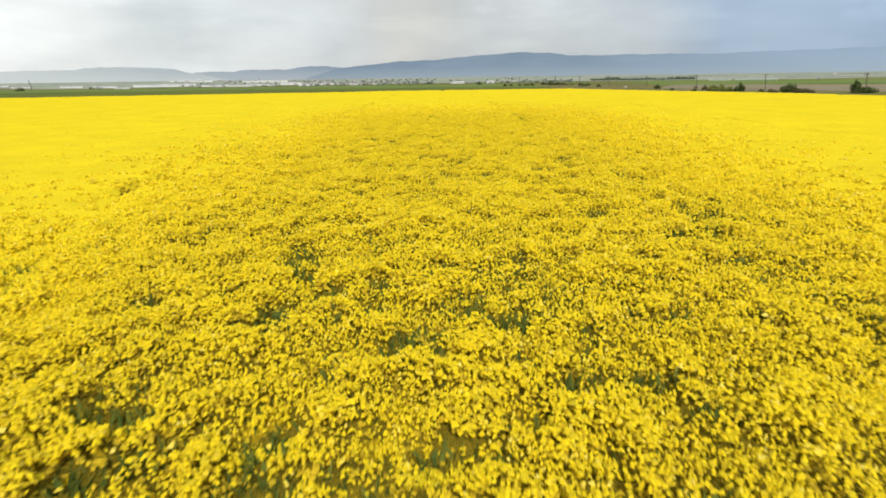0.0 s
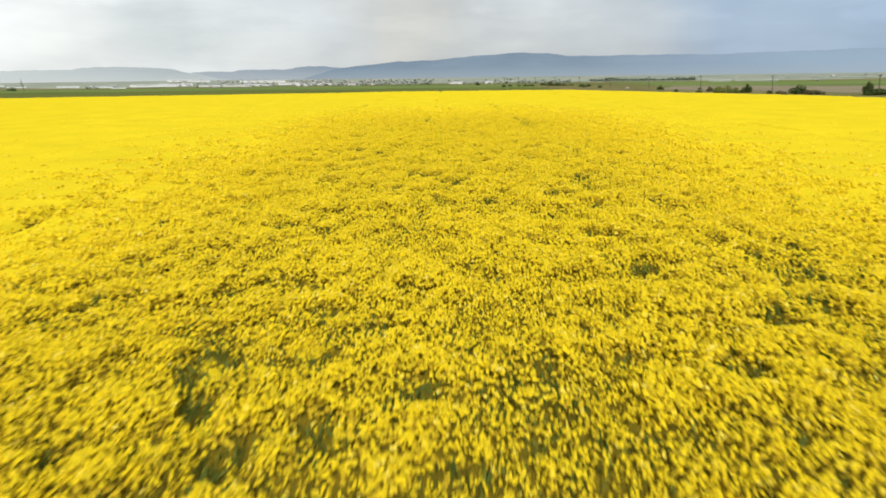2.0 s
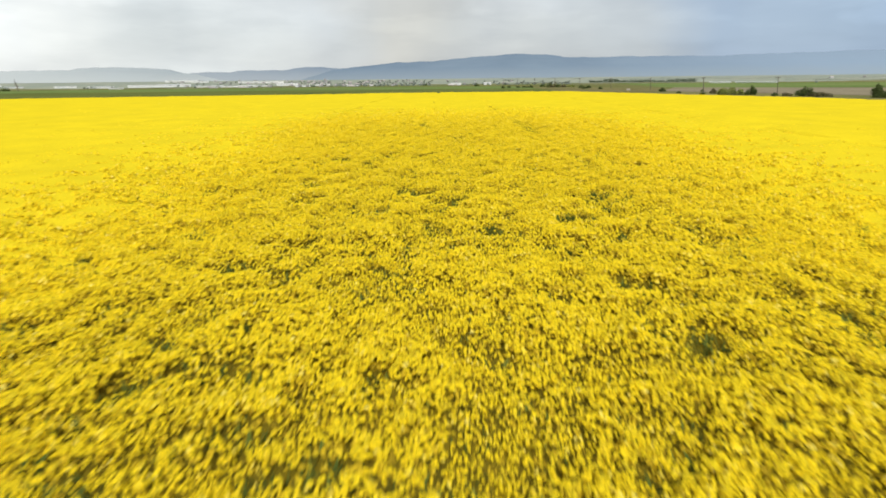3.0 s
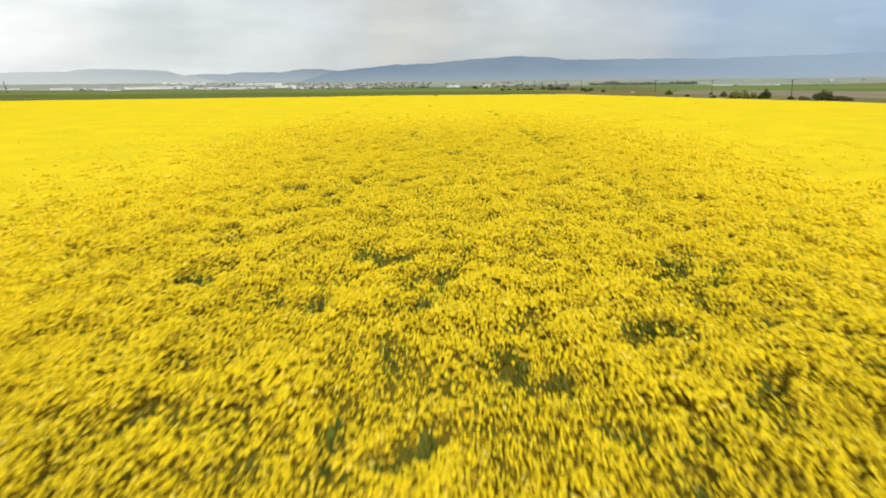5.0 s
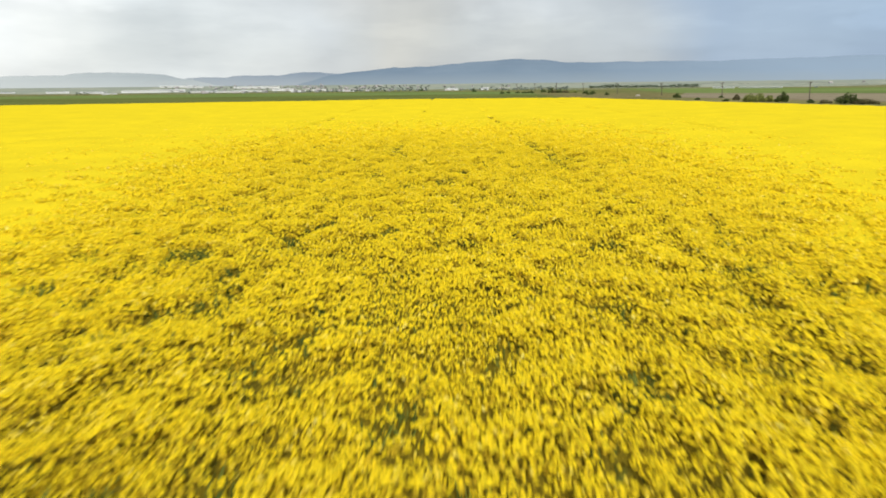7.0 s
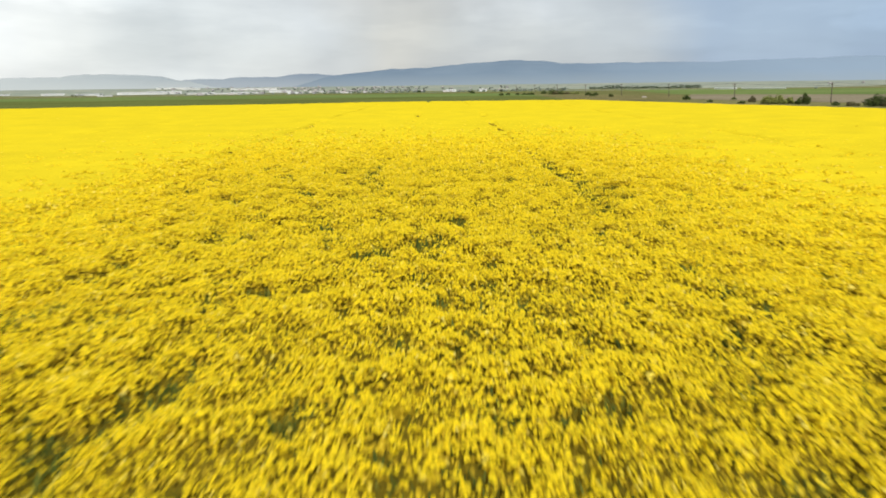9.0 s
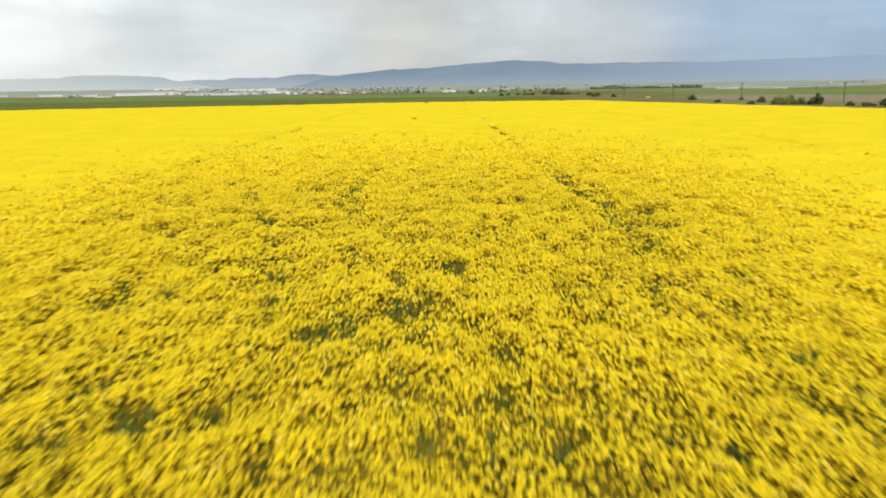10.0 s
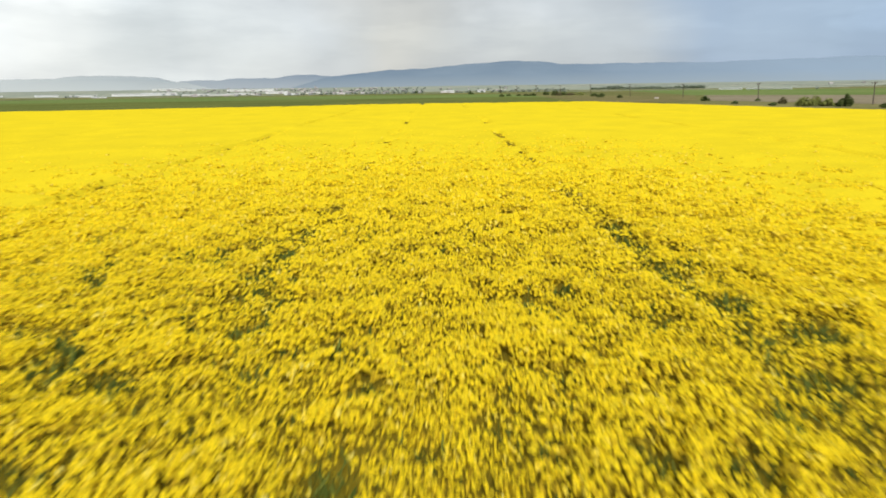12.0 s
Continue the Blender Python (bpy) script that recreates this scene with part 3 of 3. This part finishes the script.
hedge("hedge", 217, 905, 358, 870, 6.0, 5, "long dark green windbreak behind the fields")
hedge("hedge", 520, 930, 700, 880, 1.8, 6, "low green hedge between distant fields")
hedge("hedge", 120, 940, 190, 925, 2.2, 8, "low green hedge between distant fields")

# a bare leaning tree on the left of the plain
def bare_tree(x, y, height, seed):
    r = random.Random(seed)
    ob = thing("bare_tree", x, y, gz(x, y), "bare leaning tree with thin branches", "tree")
    bm = bmesh.new()
    top = (-height * 0.10, 0, height)
    limb(bm, (0, 0, -0.1), (-height * 0.06, 0, height * 0.5), height * 0.035, height * 0.022, 8)
    limb(bm, (-height * 0.06, 0, height * 0.5), top, height * 0.022, height * 0.006, 6)
    part("trunk", bm, M_BARK, ob)
    for i in range(9):
        bm = bmesh.new()
        k = 0.3 + 0.07 * i
        a = r.uniform(0, 6.28)
        root = Vector((-height * 0.10 * k, 0, height * k))
        tip = root + Vector((math.cos(a) * height * 0.22, math.sin(a) * height * 0.22, height * 0.16)) * (1.2 - k)
        limb(bm, root, tip, height * 0.011, height * 0.003, 5)
        for j in range(3):
            q = root.lerp(tip, 0.4 + 0.25 * j)
            limb(bm, q, q + Vector((r.uniform(-1, 1), r.uniform(-1, 1), r.uniform(0.2, 1))) * height * 0.06, height * 0.005, height * 0.002, 4)
        part("branch", bm, M_BARK, ob)
    return ob


bare_tree(-428, 612, 12, 3)
bush(-436, 606, 9, 4.5, 71, label="dark bush at the foot of a bare tree", group="bushes on the plain", count=400, size=0.4)


# ---- the power line ----
def utility_pole(x, y, turn):
    ob = thing("utility_pole", x, y, 0.0, "dark weathered wooden power pole with a crossarm", "utility pole", "poles of the power line", rz=turn)
    part("pole", limb(bmesh.new(), (0, 0, -0.2), (0, 0, 6.7), 0.17, 0.12, 10), M_POLE, ob)
    part("crossarm", box(bmesh.new(), 2.3, 0.13, 0.15, 0, 0.14, 6.3, 0.015), M_POLE, ob)
    for sx in (-1, 1):
        bm = bmesh.new()
        limb(bm, (sx * 0.7, 0.14, 6.32), (sx * 0.05, 0.1, 5.7), 0.03, 0.03, 6)
        part("brace", bm, M_POLE, ob)
    for px in (-1.05, -0.45, 1.05):
        bm = bmesh.new()
        limb(bm, (px, 0.14, 6.45), (px, 0.14, 6.55), 0.025, 0.025, 6)
        limb(bm, (px, 0.14, 6.53), (px, 0.14, 6.62), 0.06, 0.075, 8)
        limb(bm, (px, 0.14, 6.62), (px, 0.14, 6.70), 0.05, 0.03, 8)
        part("insulator", bm, M_INSUL, ob, "glazed insulator")
    return ob


POLE_A, POLE_STEP = Vector((136.3, 260.5)), Vector((-9.2, 48.0))
pole_turn = math.degrees(math.atan2(-POLE_STEP.x, POLE_STEP.y))
spots = [POLE_A + POLE_STEP * k for k in range(-2, 9)]
POLE_LEAN = -5.0
first_pole = utility_pole(*spots[0], pole_turn)
first_pole.matrix_basis = pose(spots[0].x, spots[0].y, 0, 0, POLE_LEAN, pole_turn)
for p in spots[1:]:
    copy_thing(first_pole, pose(p.x, p.y, gz(p.x, p.y), 0, POLE_LEAN + (0.8 if int(p.y) % 2 else -0.8), pole_turn))
side = Vector((POLE_STEP.y, -POLE_STEP.x)).normalized()
for a, b in zip(spots[:-1], spots[1:]):
    for px in (-1.05, -0.45, 1.05):
        pts = []
        for i in range(9):
            k = i / 8
            q = a.lerp(b, k) + side * px * 0.996 + Vector((6.66 * math.sin(radians(POLE_LEAN)), 0))
            pts.append((q.x, q.y, 6.66 - 0.7 * 4 * k * (1 - k) + gz(q.x, q.y)))
        bm = bmesh.new()
        for u, v in zip(pts[:-1], pts[1:]):
            limb(bm, u, v, 0.012, 0.012, 4)
        tagged(part("power_wire", bm, M_WIRE), "thin sagging wire strung between two poles", "wire", "wires of the power line")

# small pale block near the field's corner, standing in for an unclear object
stone = bmesh.new()
box(stone, 2.2, 0.8, 0.8, 0, 0, 0.0, 0.16)
ob = part("pale_block", stone, M_STONE)
ob.matrix_basis = pose(103.8, 351.8, 0.05, 0, 0, 12)
tagged(ob, "pale block in dry grass, standing in for an unclear object", "stone")


# ---- the town on the plain ----
def hall(name, x, y, length, depth, height, turn, label):
    """An industrial hall: walls, shallow gabled roof, gates and a window band."""
    ob = thing(name, x, y, gz(x, y) - 0.3, label, "industrial hall", "halls of the industrial estate", rz=turn)
    part("wall", box(bmesh.new(), length, depth, height, 0, 0, 0, 0.2), M_HALL, ob)
    bm = bmesh.new()
    e, rise = 0.8, height * 0.16
    pts = [(-length / 2 - e, -depth / 2 - e, height), (length / 2 + e, -depth / 2 - e, height), (length / 2 + e, depth / 2 + e, height), (-length / 2 - e, depth / 2 + e, height),
           (-length / 2 - e, 0, height + rise), (length / 2 + e, 0, height + rise)]
    v = [bm.verts.new((px, py, pz + 0.01)) for px, py, pz in pts]
    for f in ((0, 1, 5, 4), (2, 3, 4, 5), (0, 4, 3), (1, 2, 5), (3, 2, 1, 0)):
        bm.faces.new([v[i] for i in f])
    part("roof", bm, M_HALLROOF, ob)
    part("window_band", box(bmesh.new(), length * 0.9, 0.3, height * 0.08, 0, -depth / 2, height * 0.72), M_GLASS, ob)
    for k in range(3):
        part("gate", box(bmesh.new(), 5, 0.4, min(5.0, height * 0.6), length * (-0.3 + 0.3 * k), -depth / 2, 0.02), M_GATE, ob)
    return ob


def house(x, y, w, d, h, turn, group="houses of the town"):
    ob = thing("house", x, y, gz(x, y) - 0.2, "rendered house with a tiled roof, colours greyed for haze", "house", group, rz=turn)
    part("wall", box(bmesh.new(), w, d, h, 0, 0, 0, 0.05), M_WALL, ob)
    bm = bmesh.new()
    e, rise = 0.6, d * 0.42
    pts = [(-w / 2 - e, -d / 2 - e, h), (w / 2 + e, -d / 2 - e, h), (w / 2 + e, d / 2 + e, h), (-w / 2 - e, d / 2 + e, h), (-w / 2 - e, 0, h + rise), (w / 2 + e, 0, h + rise)]
    v = [bm.verts.new((px, py, pz + 0.01)) for px, py, pz in pts]
    for f in ((0, 1, 5, 4), (2, 3, 4, 5), (0, 4, 3), (1, 2, 5), (3, 2, 1, 0)):
        bm.faces.new([v[i] for i in f])
    roof = part("roof", bm, M_ROOF, ob)
    part("chimney", box(bmesh.new(), 0.9, 0.9, 1.8, w * 0.2, 0.8, h + rise * 0.6), M_WALL, roof)
    part("door", box(bmesh.new(), 1.2, 0.16, 2.2, -w * 0.3, -d / 2, 0.02), M_GATE, ob)
    for k in range(3):
        part("window", box(bmesh.new(), 1.4, 0.16, 1.4, w * (-0.05 + 0.18 * k), -d / 2, 1.1), M_GLASS, ob)
    return ob


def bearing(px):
    """Sideways metres for each metre ahead, from a column of the camera's picture."""
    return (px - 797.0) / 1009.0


# halls: picture column, distance ahead, length, height
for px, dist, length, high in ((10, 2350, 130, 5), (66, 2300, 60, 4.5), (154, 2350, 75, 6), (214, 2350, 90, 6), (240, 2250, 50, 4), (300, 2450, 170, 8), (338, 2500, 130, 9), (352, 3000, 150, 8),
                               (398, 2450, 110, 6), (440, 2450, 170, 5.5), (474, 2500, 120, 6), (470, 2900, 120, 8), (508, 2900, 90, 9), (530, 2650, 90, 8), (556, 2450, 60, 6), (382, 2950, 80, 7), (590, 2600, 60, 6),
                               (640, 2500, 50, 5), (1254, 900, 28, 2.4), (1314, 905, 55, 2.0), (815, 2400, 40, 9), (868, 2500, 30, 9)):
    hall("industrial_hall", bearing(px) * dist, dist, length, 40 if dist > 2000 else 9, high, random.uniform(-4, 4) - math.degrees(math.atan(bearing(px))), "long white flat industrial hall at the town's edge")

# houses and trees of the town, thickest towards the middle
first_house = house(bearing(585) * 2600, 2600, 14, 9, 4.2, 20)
r = random.Random(4)
places = []
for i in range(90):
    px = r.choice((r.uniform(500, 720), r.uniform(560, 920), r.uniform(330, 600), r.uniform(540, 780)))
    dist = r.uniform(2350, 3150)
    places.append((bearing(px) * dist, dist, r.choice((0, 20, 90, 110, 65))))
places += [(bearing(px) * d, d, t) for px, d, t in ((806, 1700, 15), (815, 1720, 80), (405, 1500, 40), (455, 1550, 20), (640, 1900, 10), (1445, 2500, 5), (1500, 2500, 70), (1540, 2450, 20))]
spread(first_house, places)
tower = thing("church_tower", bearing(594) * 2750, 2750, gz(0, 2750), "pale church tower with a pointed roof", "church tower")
part("wall", box(bmesh.new(), 6, 6, 20, 0, 0, 0, 0.1), M_WALL, tower)
bm = bmesh.new()
bmesh.ops.create_cone(bm, cap_ends=True, segments=4, radius1=5, radius2=0.2, depth=12, matrix=Matrix.Translation((0, 0, 26)) @ Matrix.Rotation(radians(45), 4, "Z"))
part("roof", bm, M_ROOF, tower)

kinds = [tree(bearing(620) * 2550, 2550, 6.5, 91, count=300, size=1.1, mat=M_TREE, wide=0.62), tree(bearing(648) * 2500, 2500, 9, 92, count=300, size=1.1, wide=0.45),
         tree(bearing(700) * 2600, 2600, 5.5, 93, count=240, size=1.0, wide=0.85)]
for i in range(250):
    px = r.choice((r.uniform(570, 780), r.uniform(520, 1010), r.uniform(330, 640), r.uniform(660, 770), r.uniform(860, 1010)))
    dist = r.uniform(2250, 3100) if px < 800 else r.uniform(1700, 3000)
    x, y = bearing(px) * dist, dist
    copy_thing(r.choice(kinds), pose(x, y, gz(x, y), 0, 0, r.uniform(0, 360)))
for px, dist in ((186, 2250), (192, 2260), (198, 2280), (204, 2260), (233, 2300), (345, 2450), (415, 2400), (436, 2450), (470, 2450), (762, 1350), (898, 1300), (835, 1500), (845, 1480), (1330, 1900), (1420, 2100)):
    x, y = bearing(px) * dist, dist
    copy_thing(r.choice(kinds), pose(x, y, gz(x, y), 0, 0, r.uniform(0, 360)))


# ---- the rapeseed ----
TRAMLINES = (-48.5, -18.6, -1.8, 12.1, 40.2)       # wheel tracks run straight ahead
# thin spots where the crop stands low and the leaves show: x, y, radius
THIN = ((1.9, 55.6, 0.6), (9.2, 90.0, 0.7), (-3.2, 90.2, 0.9), (2.3, 90.1, 0.8), (0.2, 81.4, 0.7), (-3.1, 86.8, 0.7), (11.0, 77.3, 0.7), (9.1, 86.0, 0.5),
        (13.8, 95.5, 1.1), (12.6, 97.6, 1.1), (-1.9, 100.8, 1.1), (-1.8, 103.4, 0.9), (-1.7, 106.2, 0.9), (-1.6, 111.5, 0.8), (-0.8, 59.2, 0.5), (8.0, 55.8, 0.6),
        (12.4, 93.0, 0.9), (11.7, 98.8, 0.7), (11.0, 52.3, 0.8), (13.6, 64.2, 1.1), (-2.1, 57.5, 0.6), (-6.9, 66.7, 1.0), (-12.4, 56.2, 0.9), (0.6, 44.7, 0.6),
        (7.7, 25.4, 0.8), (0.5, 24.7, 0.7), (-12.4, 39.3, 0.9), (-6.2, 38.8, 0.8), (14.0, 34.2, 0.8), (0.1, 28.9, 0.5), (7.9, 32.6, 0.7), (-5.8, 32.6, 0.6), (-8.1, 21.9, 0.7))


def thinness(x, y, fine=1.0):
    """0 where the crop is full, towards 1 where it is thin; fine: how much of the small gaps to keep."""
    t = 0.95 * fine * smooth((turf(x, y, 1.3, 5) * 0.5 + turf(x, y, 0.6, 6) * 0.5 - 0.54) / 0.24)
    t = np.maximum(t, (0.15 + 0.35 * fine) * smooth((turf(x, y, 4.5, 8) - 0.6) / 0.35))
    wide = smooth((turf(x, y, 17.0, 9) - 0.35) / 0.4)
    t = t * (0.65 + 0.35 * wide)
    t = np.maximum(t, 0.95 * fine * smooth((turf(x, y, 1.5, 17) * 0.6 + turf(x, y, 0.6, 18) * 0.4 - 0.71) / 0.08))
    for line in TRAMLINES:
        gap = np.abs(x - line + 0.7 * (turf(y * 0 + line, y, 9.0, 12) - 0.5))
        worn = 0.78
        if line == 12.1:
            worn = 0.35 + 0.36 * smooth((y - 84.0) / 22.0)
        if line == -1.8:
            worn = 0.62 * smooth((y - 94.0) / 8.0)
        t = np.maximum(t, worn * (1 - smooth((gap - 0.32) / 0.6)) * smooth((turf(y, y * 0 + line, 5.0, 14) * 0.7 + turf(x, y, 0.8, 16) * 0.3 - 0.26) / 0.4))
    for sx, sy, sr in THIN:
        q = np.hypot((x - sx) * 1.1, y - sy) * (0.7 + 0.6 * turf(x, y, 0.4, 15))
        t = np.maximum(t, 0.9 * (1 - smooth((q - sr * 0.4) / (sr * 0.8))))
    return np.clip(t, 0.0, 1.0)


def canopy(x, y):
    """Height of the flowering tops: single plants, then wider swells."""
    return 0.98 + 0.28 * turf(x, y, 0.72, 21) + 0.12 * turf(x, y, 0.26, 24) + 0.16 * turf(x, y, 1.6, 22) + 0.10 * turf(x, y, 11.0, 23)


def swell(x, y):
    """The mean height of the tops, without the single plants."""
    return 1.18 + 0.16 * turf(x, y, 1.6, 22) + 0.10 * turf(x, y, 11.0, 23)


def in_field(x, y):
    return (x > LEFT_X) & (x < right_border(y)) & (y > BACK_Y) & (y < far_edge(x))


def from_strip(x, y):
    """Metres from the middle strip that the way follows."""
    return np.maximum(np.maximum(np.abs(x - 2.5) / 0.78, y - 84.0), 10.0)


def coarseness(x, y):
    """Detail fitted to the camera's way: single racemes along the middle strip, coarser tufts further out."""
    side_way = np.abs(x - 2.5) / 0.78
    grain = from_strip(x, y)
    hidden = (side_way > (y - 3.0) * 1.12)
    return np.where(hidden, np.maximum(grain, 200.0), grain)


N0, S0 = 118.0, 0.054


def scatter(low, high, share=1.0):
    """Tops of grain between low and high: places, size."""
    mid = math.sqrt(low * high)
    size = min(S0 * max(1.0, mid / 16.0), 0.5)
    density = N0 * (S0 / size) ** 2 * (1.0 - 0.5 * float(smooth(np.array((size - 0.06) / 0.16))))
    if high < 100:
        x0, x1, y0, y1 = 2.5 - 0.8 * high, 2.5 + 0.8 * high, 9.0, 84.0 + high
    else:
        x0, x1, y0, y1 = LEFT_X, right_border(BACK_Y), BACK_Y, FAR_Y
    n = int((x1 - x0) * (y1 - y0) * density * share)
    x, y = rng.uniform(x0, x1, n), rng.uniform(y0, y1, n)
    g = coarseness(x, y)
    keep = (g >= low) & (g < high) & in_field(x, y)
    x, y = x[keep], y[keep]
    thin = thinness(x, y, min(1.0, 13.0 / mid))
    keep = rng.random(len(x)) > np.minimum(thin * 0.95, 0.9) * (0.45 + 0.55 * share)
    return x[keep], y[keep], thin[keep], size


def heads(x, y, thin, size, drop=0.0):
    """Racemes or tufts: a rounded tip over an uneven ring of four, broad where the plants crowd. Vertices and triangles."""
    n = len(x)
    crowd = smooth((turf(x, y, 0.72, 21) * 0.6 + turf(x, y, 1.7, 52) * 0.4 - 0.32) / 0.36) * min(1.0, S0 / size + 0.35)
    tall = min(size, 0.12) * rng.uniform(1.2, 2.4, n)
    wide = size * rng.uniform(0.6, 1.15, n) * (0.85 + 0.75 * crowd * rng.random(n))
    top = canopy(x, y) - 0.14 * float(smooth(np.array((size - 0.09) / 0.2))) + 0.10 * (crowd - 0.5) - 0.32 * thin - drop - rng.random(n) ** 1.4 * 0.28 * (1.15 - 0.5 * crowd)
    lean = rng.normal(scale=0.35, size=(n, 2)) * size
    rows = [np.stack([x + lean[:, 0], y + lean[:, 1], top], -1)]
    a0 = rng.uniform(0, 2 * np.pi, n)
    for k in range(4):
        a = a0 + k * 1.571 + rng.normal(scale=0.3, size=n)
        r = wide * rng.uniform(0.7, 1.3, n)
        rows.append(np.stack([x + r * np.cos(a), y + r * np.sin(a), top - tall * rng.uniform(0.3, 1.2, n)], -1))
    faces = [(0, 1 + k, 1 + (k + 1) % 4) for k in range(4)]
    verts = np.stack(rows, 1).reshape(-1, 3)
    tris = (np.arange(n)[:, None, None] * 5 + np.array(faces)[None]).reshape(-1, 3)
    return verts, tris


def soup(name, pieces, mat):
    """One smooth-shaded mesh out of (vertices, triangles) pieces."""
    base, vs, ts = 0, [], []
    for v, t in pieces:
        vs.append(v)
        ts.append(t + base)
        base += len(v)
    v, t = np.concatenate(vs), np.concatenate(ts).astype(np.int32)
    me = bpy.data.meshes.new(name)
    me.vertices.add(len(v))
    me.vertices.foreach_set("co", v.astype(np.float32).ravel())
    me.loops.add(t.size)
    me.loops.foreach_set("vertex_index", t.ravel())
    me.polygons.add(len(t))
    me.polygons.foreach_set("loop_start", np.arange(0, t.size, 3, dtype=np.int32))
    me.polygons.foreach_set("use_smooth", np.full(len(t), True))
    me.update(calc_edges=True)
    me.materials.append(mat)
    return me


made, lower = [], []
steps = [10.0]
while steps[-1] < 420:
    steps.append(steps[-1] * 1.3)
steps[0] = 7.0
for low, high in zip(steps[:-1], steps[1:]):
    x, y, thin, size = scatter(low, high)
    made.append(heads(x, y, thin, size))
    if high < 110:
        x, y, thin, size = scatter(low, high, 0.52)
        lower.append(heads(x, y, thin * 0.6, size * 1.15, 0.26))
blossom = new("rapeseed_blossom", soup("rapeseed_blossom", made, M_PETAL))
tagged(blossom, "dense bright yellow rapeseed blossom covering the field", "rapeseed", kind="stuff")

lower_racemes = new("rapeseed_lower_blossom", soup("rapeseed_lower_blossom", lower, M_LOWER))
tagged(lower_racemes, "ochre rapeseed racemes set below the yellow tops", "rapeseed", kind="stuff")


# below the tops: uneven raceme layer cut by wheel tracks, shade put into its ochre
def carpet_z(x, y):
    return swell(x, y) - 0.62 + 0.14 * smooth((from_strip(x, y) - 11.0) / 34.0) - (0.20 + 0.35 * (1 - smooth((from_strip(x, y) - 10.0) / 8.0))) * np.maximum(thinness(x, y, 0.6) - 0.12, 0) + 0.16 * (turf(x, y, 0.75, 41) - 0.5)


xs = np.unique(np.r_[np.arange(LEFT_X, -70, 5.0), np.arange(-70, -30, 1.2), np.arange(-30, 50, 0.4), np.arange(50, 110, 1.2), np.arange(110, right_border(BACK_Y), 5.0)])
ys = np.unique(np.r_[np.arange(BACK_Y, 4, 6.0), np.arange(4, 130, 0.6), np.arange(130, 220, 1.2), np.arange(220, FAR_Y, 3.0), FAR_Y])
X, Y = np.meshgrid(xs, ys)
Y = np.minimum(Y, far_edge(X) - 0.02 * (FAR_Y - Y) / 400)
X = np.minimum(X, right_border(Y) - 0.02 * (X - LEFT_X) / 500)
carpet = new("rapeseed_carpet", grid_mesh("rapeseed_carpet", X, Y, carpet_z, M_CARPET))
tagged(carpet, "lower layer of rapeseed blossom, shade put into its ochre", "rapeseed", kind="stuff")


# fitted to the camera's way: beyond the middle strip one blossom sheet rises, clumps standing out
def sheet_z(x, y):
    away = np.maximum(np.maximum(np.abs(x - 2.5) / 0.55, (y - 84.0) * 0.55), (11.0 - y) * 9.0)
    deep = 0.60 - 0.26 * smooth((from_strip(x, y) - 11.0) / 34.0)
    return swell(x, y) - 0.05 - deep * (1 - smooth((away - 5.0 + 12.0 * (turf(x, y, 8.0, 61) - 0.5)) / 54.0)) - 0.30 * thinness(x, y, 0.15) - 1.10 * np.maximum(thinness(x, y, 0.15) - 0.35, 0.0)


sheet = new("rapeseed_sheet", grid_mesh("rapeseed_sheet", X, Y, sheet_z, M_SHEET))
tagged(sheet, "closed bright yellow blossom of the wide rapeseed field", "rapeseed", kind="stuff")

# leaves and stems between the racemes, along the middle strip
n = 380000
x, y = rng.uniform(-16, 21, n), rng.uniform(10, 108, n)
keep = rng.random(n) < 0.03 + 0.97 * thinness(x, y) ** 1.5
x, y = x[keep], y[keep]
n = len(x)
a, lean = rng.uniform(0, 2 * np.pi, n), rng.normal(scale=0.16, size=(n, 2))
foot = rng.uniform(0.40, 0.75, n)
tip = canopy(x, y) - 0.30 * rng.random(n) - 0.16
wide = np.where(rng.random(n) < 0.5, rng.uniform(0.008, 0.018, n), rng.uniform(0.03, 0.06, n))
u = np.stack([np.cos(a) * wide, np.sin(a) * wide, 0 * a], -1)
b0, b1 = np.stack([x, y, foot], -1), np.stack([x + lean[:, 0], y + lean[:, 1], tip], -1)
mid = (b0 + b1) / 2 + u * 0.3
leaves = new("rapeseed_leaves", quads_mesh("rapeseed_leaves", np.stack([b0, mid + u, b1, mid - u], 1), M_LEAF))
tagged(leaves, "green rapeseed stems and leaves between the flowers", "rapeseed", kind="stuff")

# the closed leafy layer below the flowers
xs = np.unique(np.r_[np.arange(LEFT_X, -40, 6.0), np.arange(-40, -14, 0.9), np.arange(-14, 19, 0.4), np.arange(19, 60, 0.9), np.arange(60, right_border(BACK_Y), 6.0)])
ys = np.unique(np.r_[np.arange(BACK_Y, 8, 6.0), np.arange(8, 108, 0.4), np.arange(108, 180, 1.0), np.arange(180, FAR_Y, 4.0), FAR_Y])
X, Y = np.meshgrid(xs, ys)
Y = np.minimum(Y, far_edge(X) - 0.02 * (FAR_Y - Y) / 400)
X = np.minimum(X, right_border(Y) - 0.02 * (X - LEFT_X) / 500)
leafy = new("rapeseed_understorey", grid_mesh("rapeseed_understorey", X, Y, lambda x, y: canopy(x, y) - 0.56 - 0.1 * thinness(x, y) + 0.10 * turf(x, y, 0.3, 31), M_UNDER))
tagged(leafy, "leaf layer under the blossom, browned to the tone of shade", "rapeseed", kind="stuff")
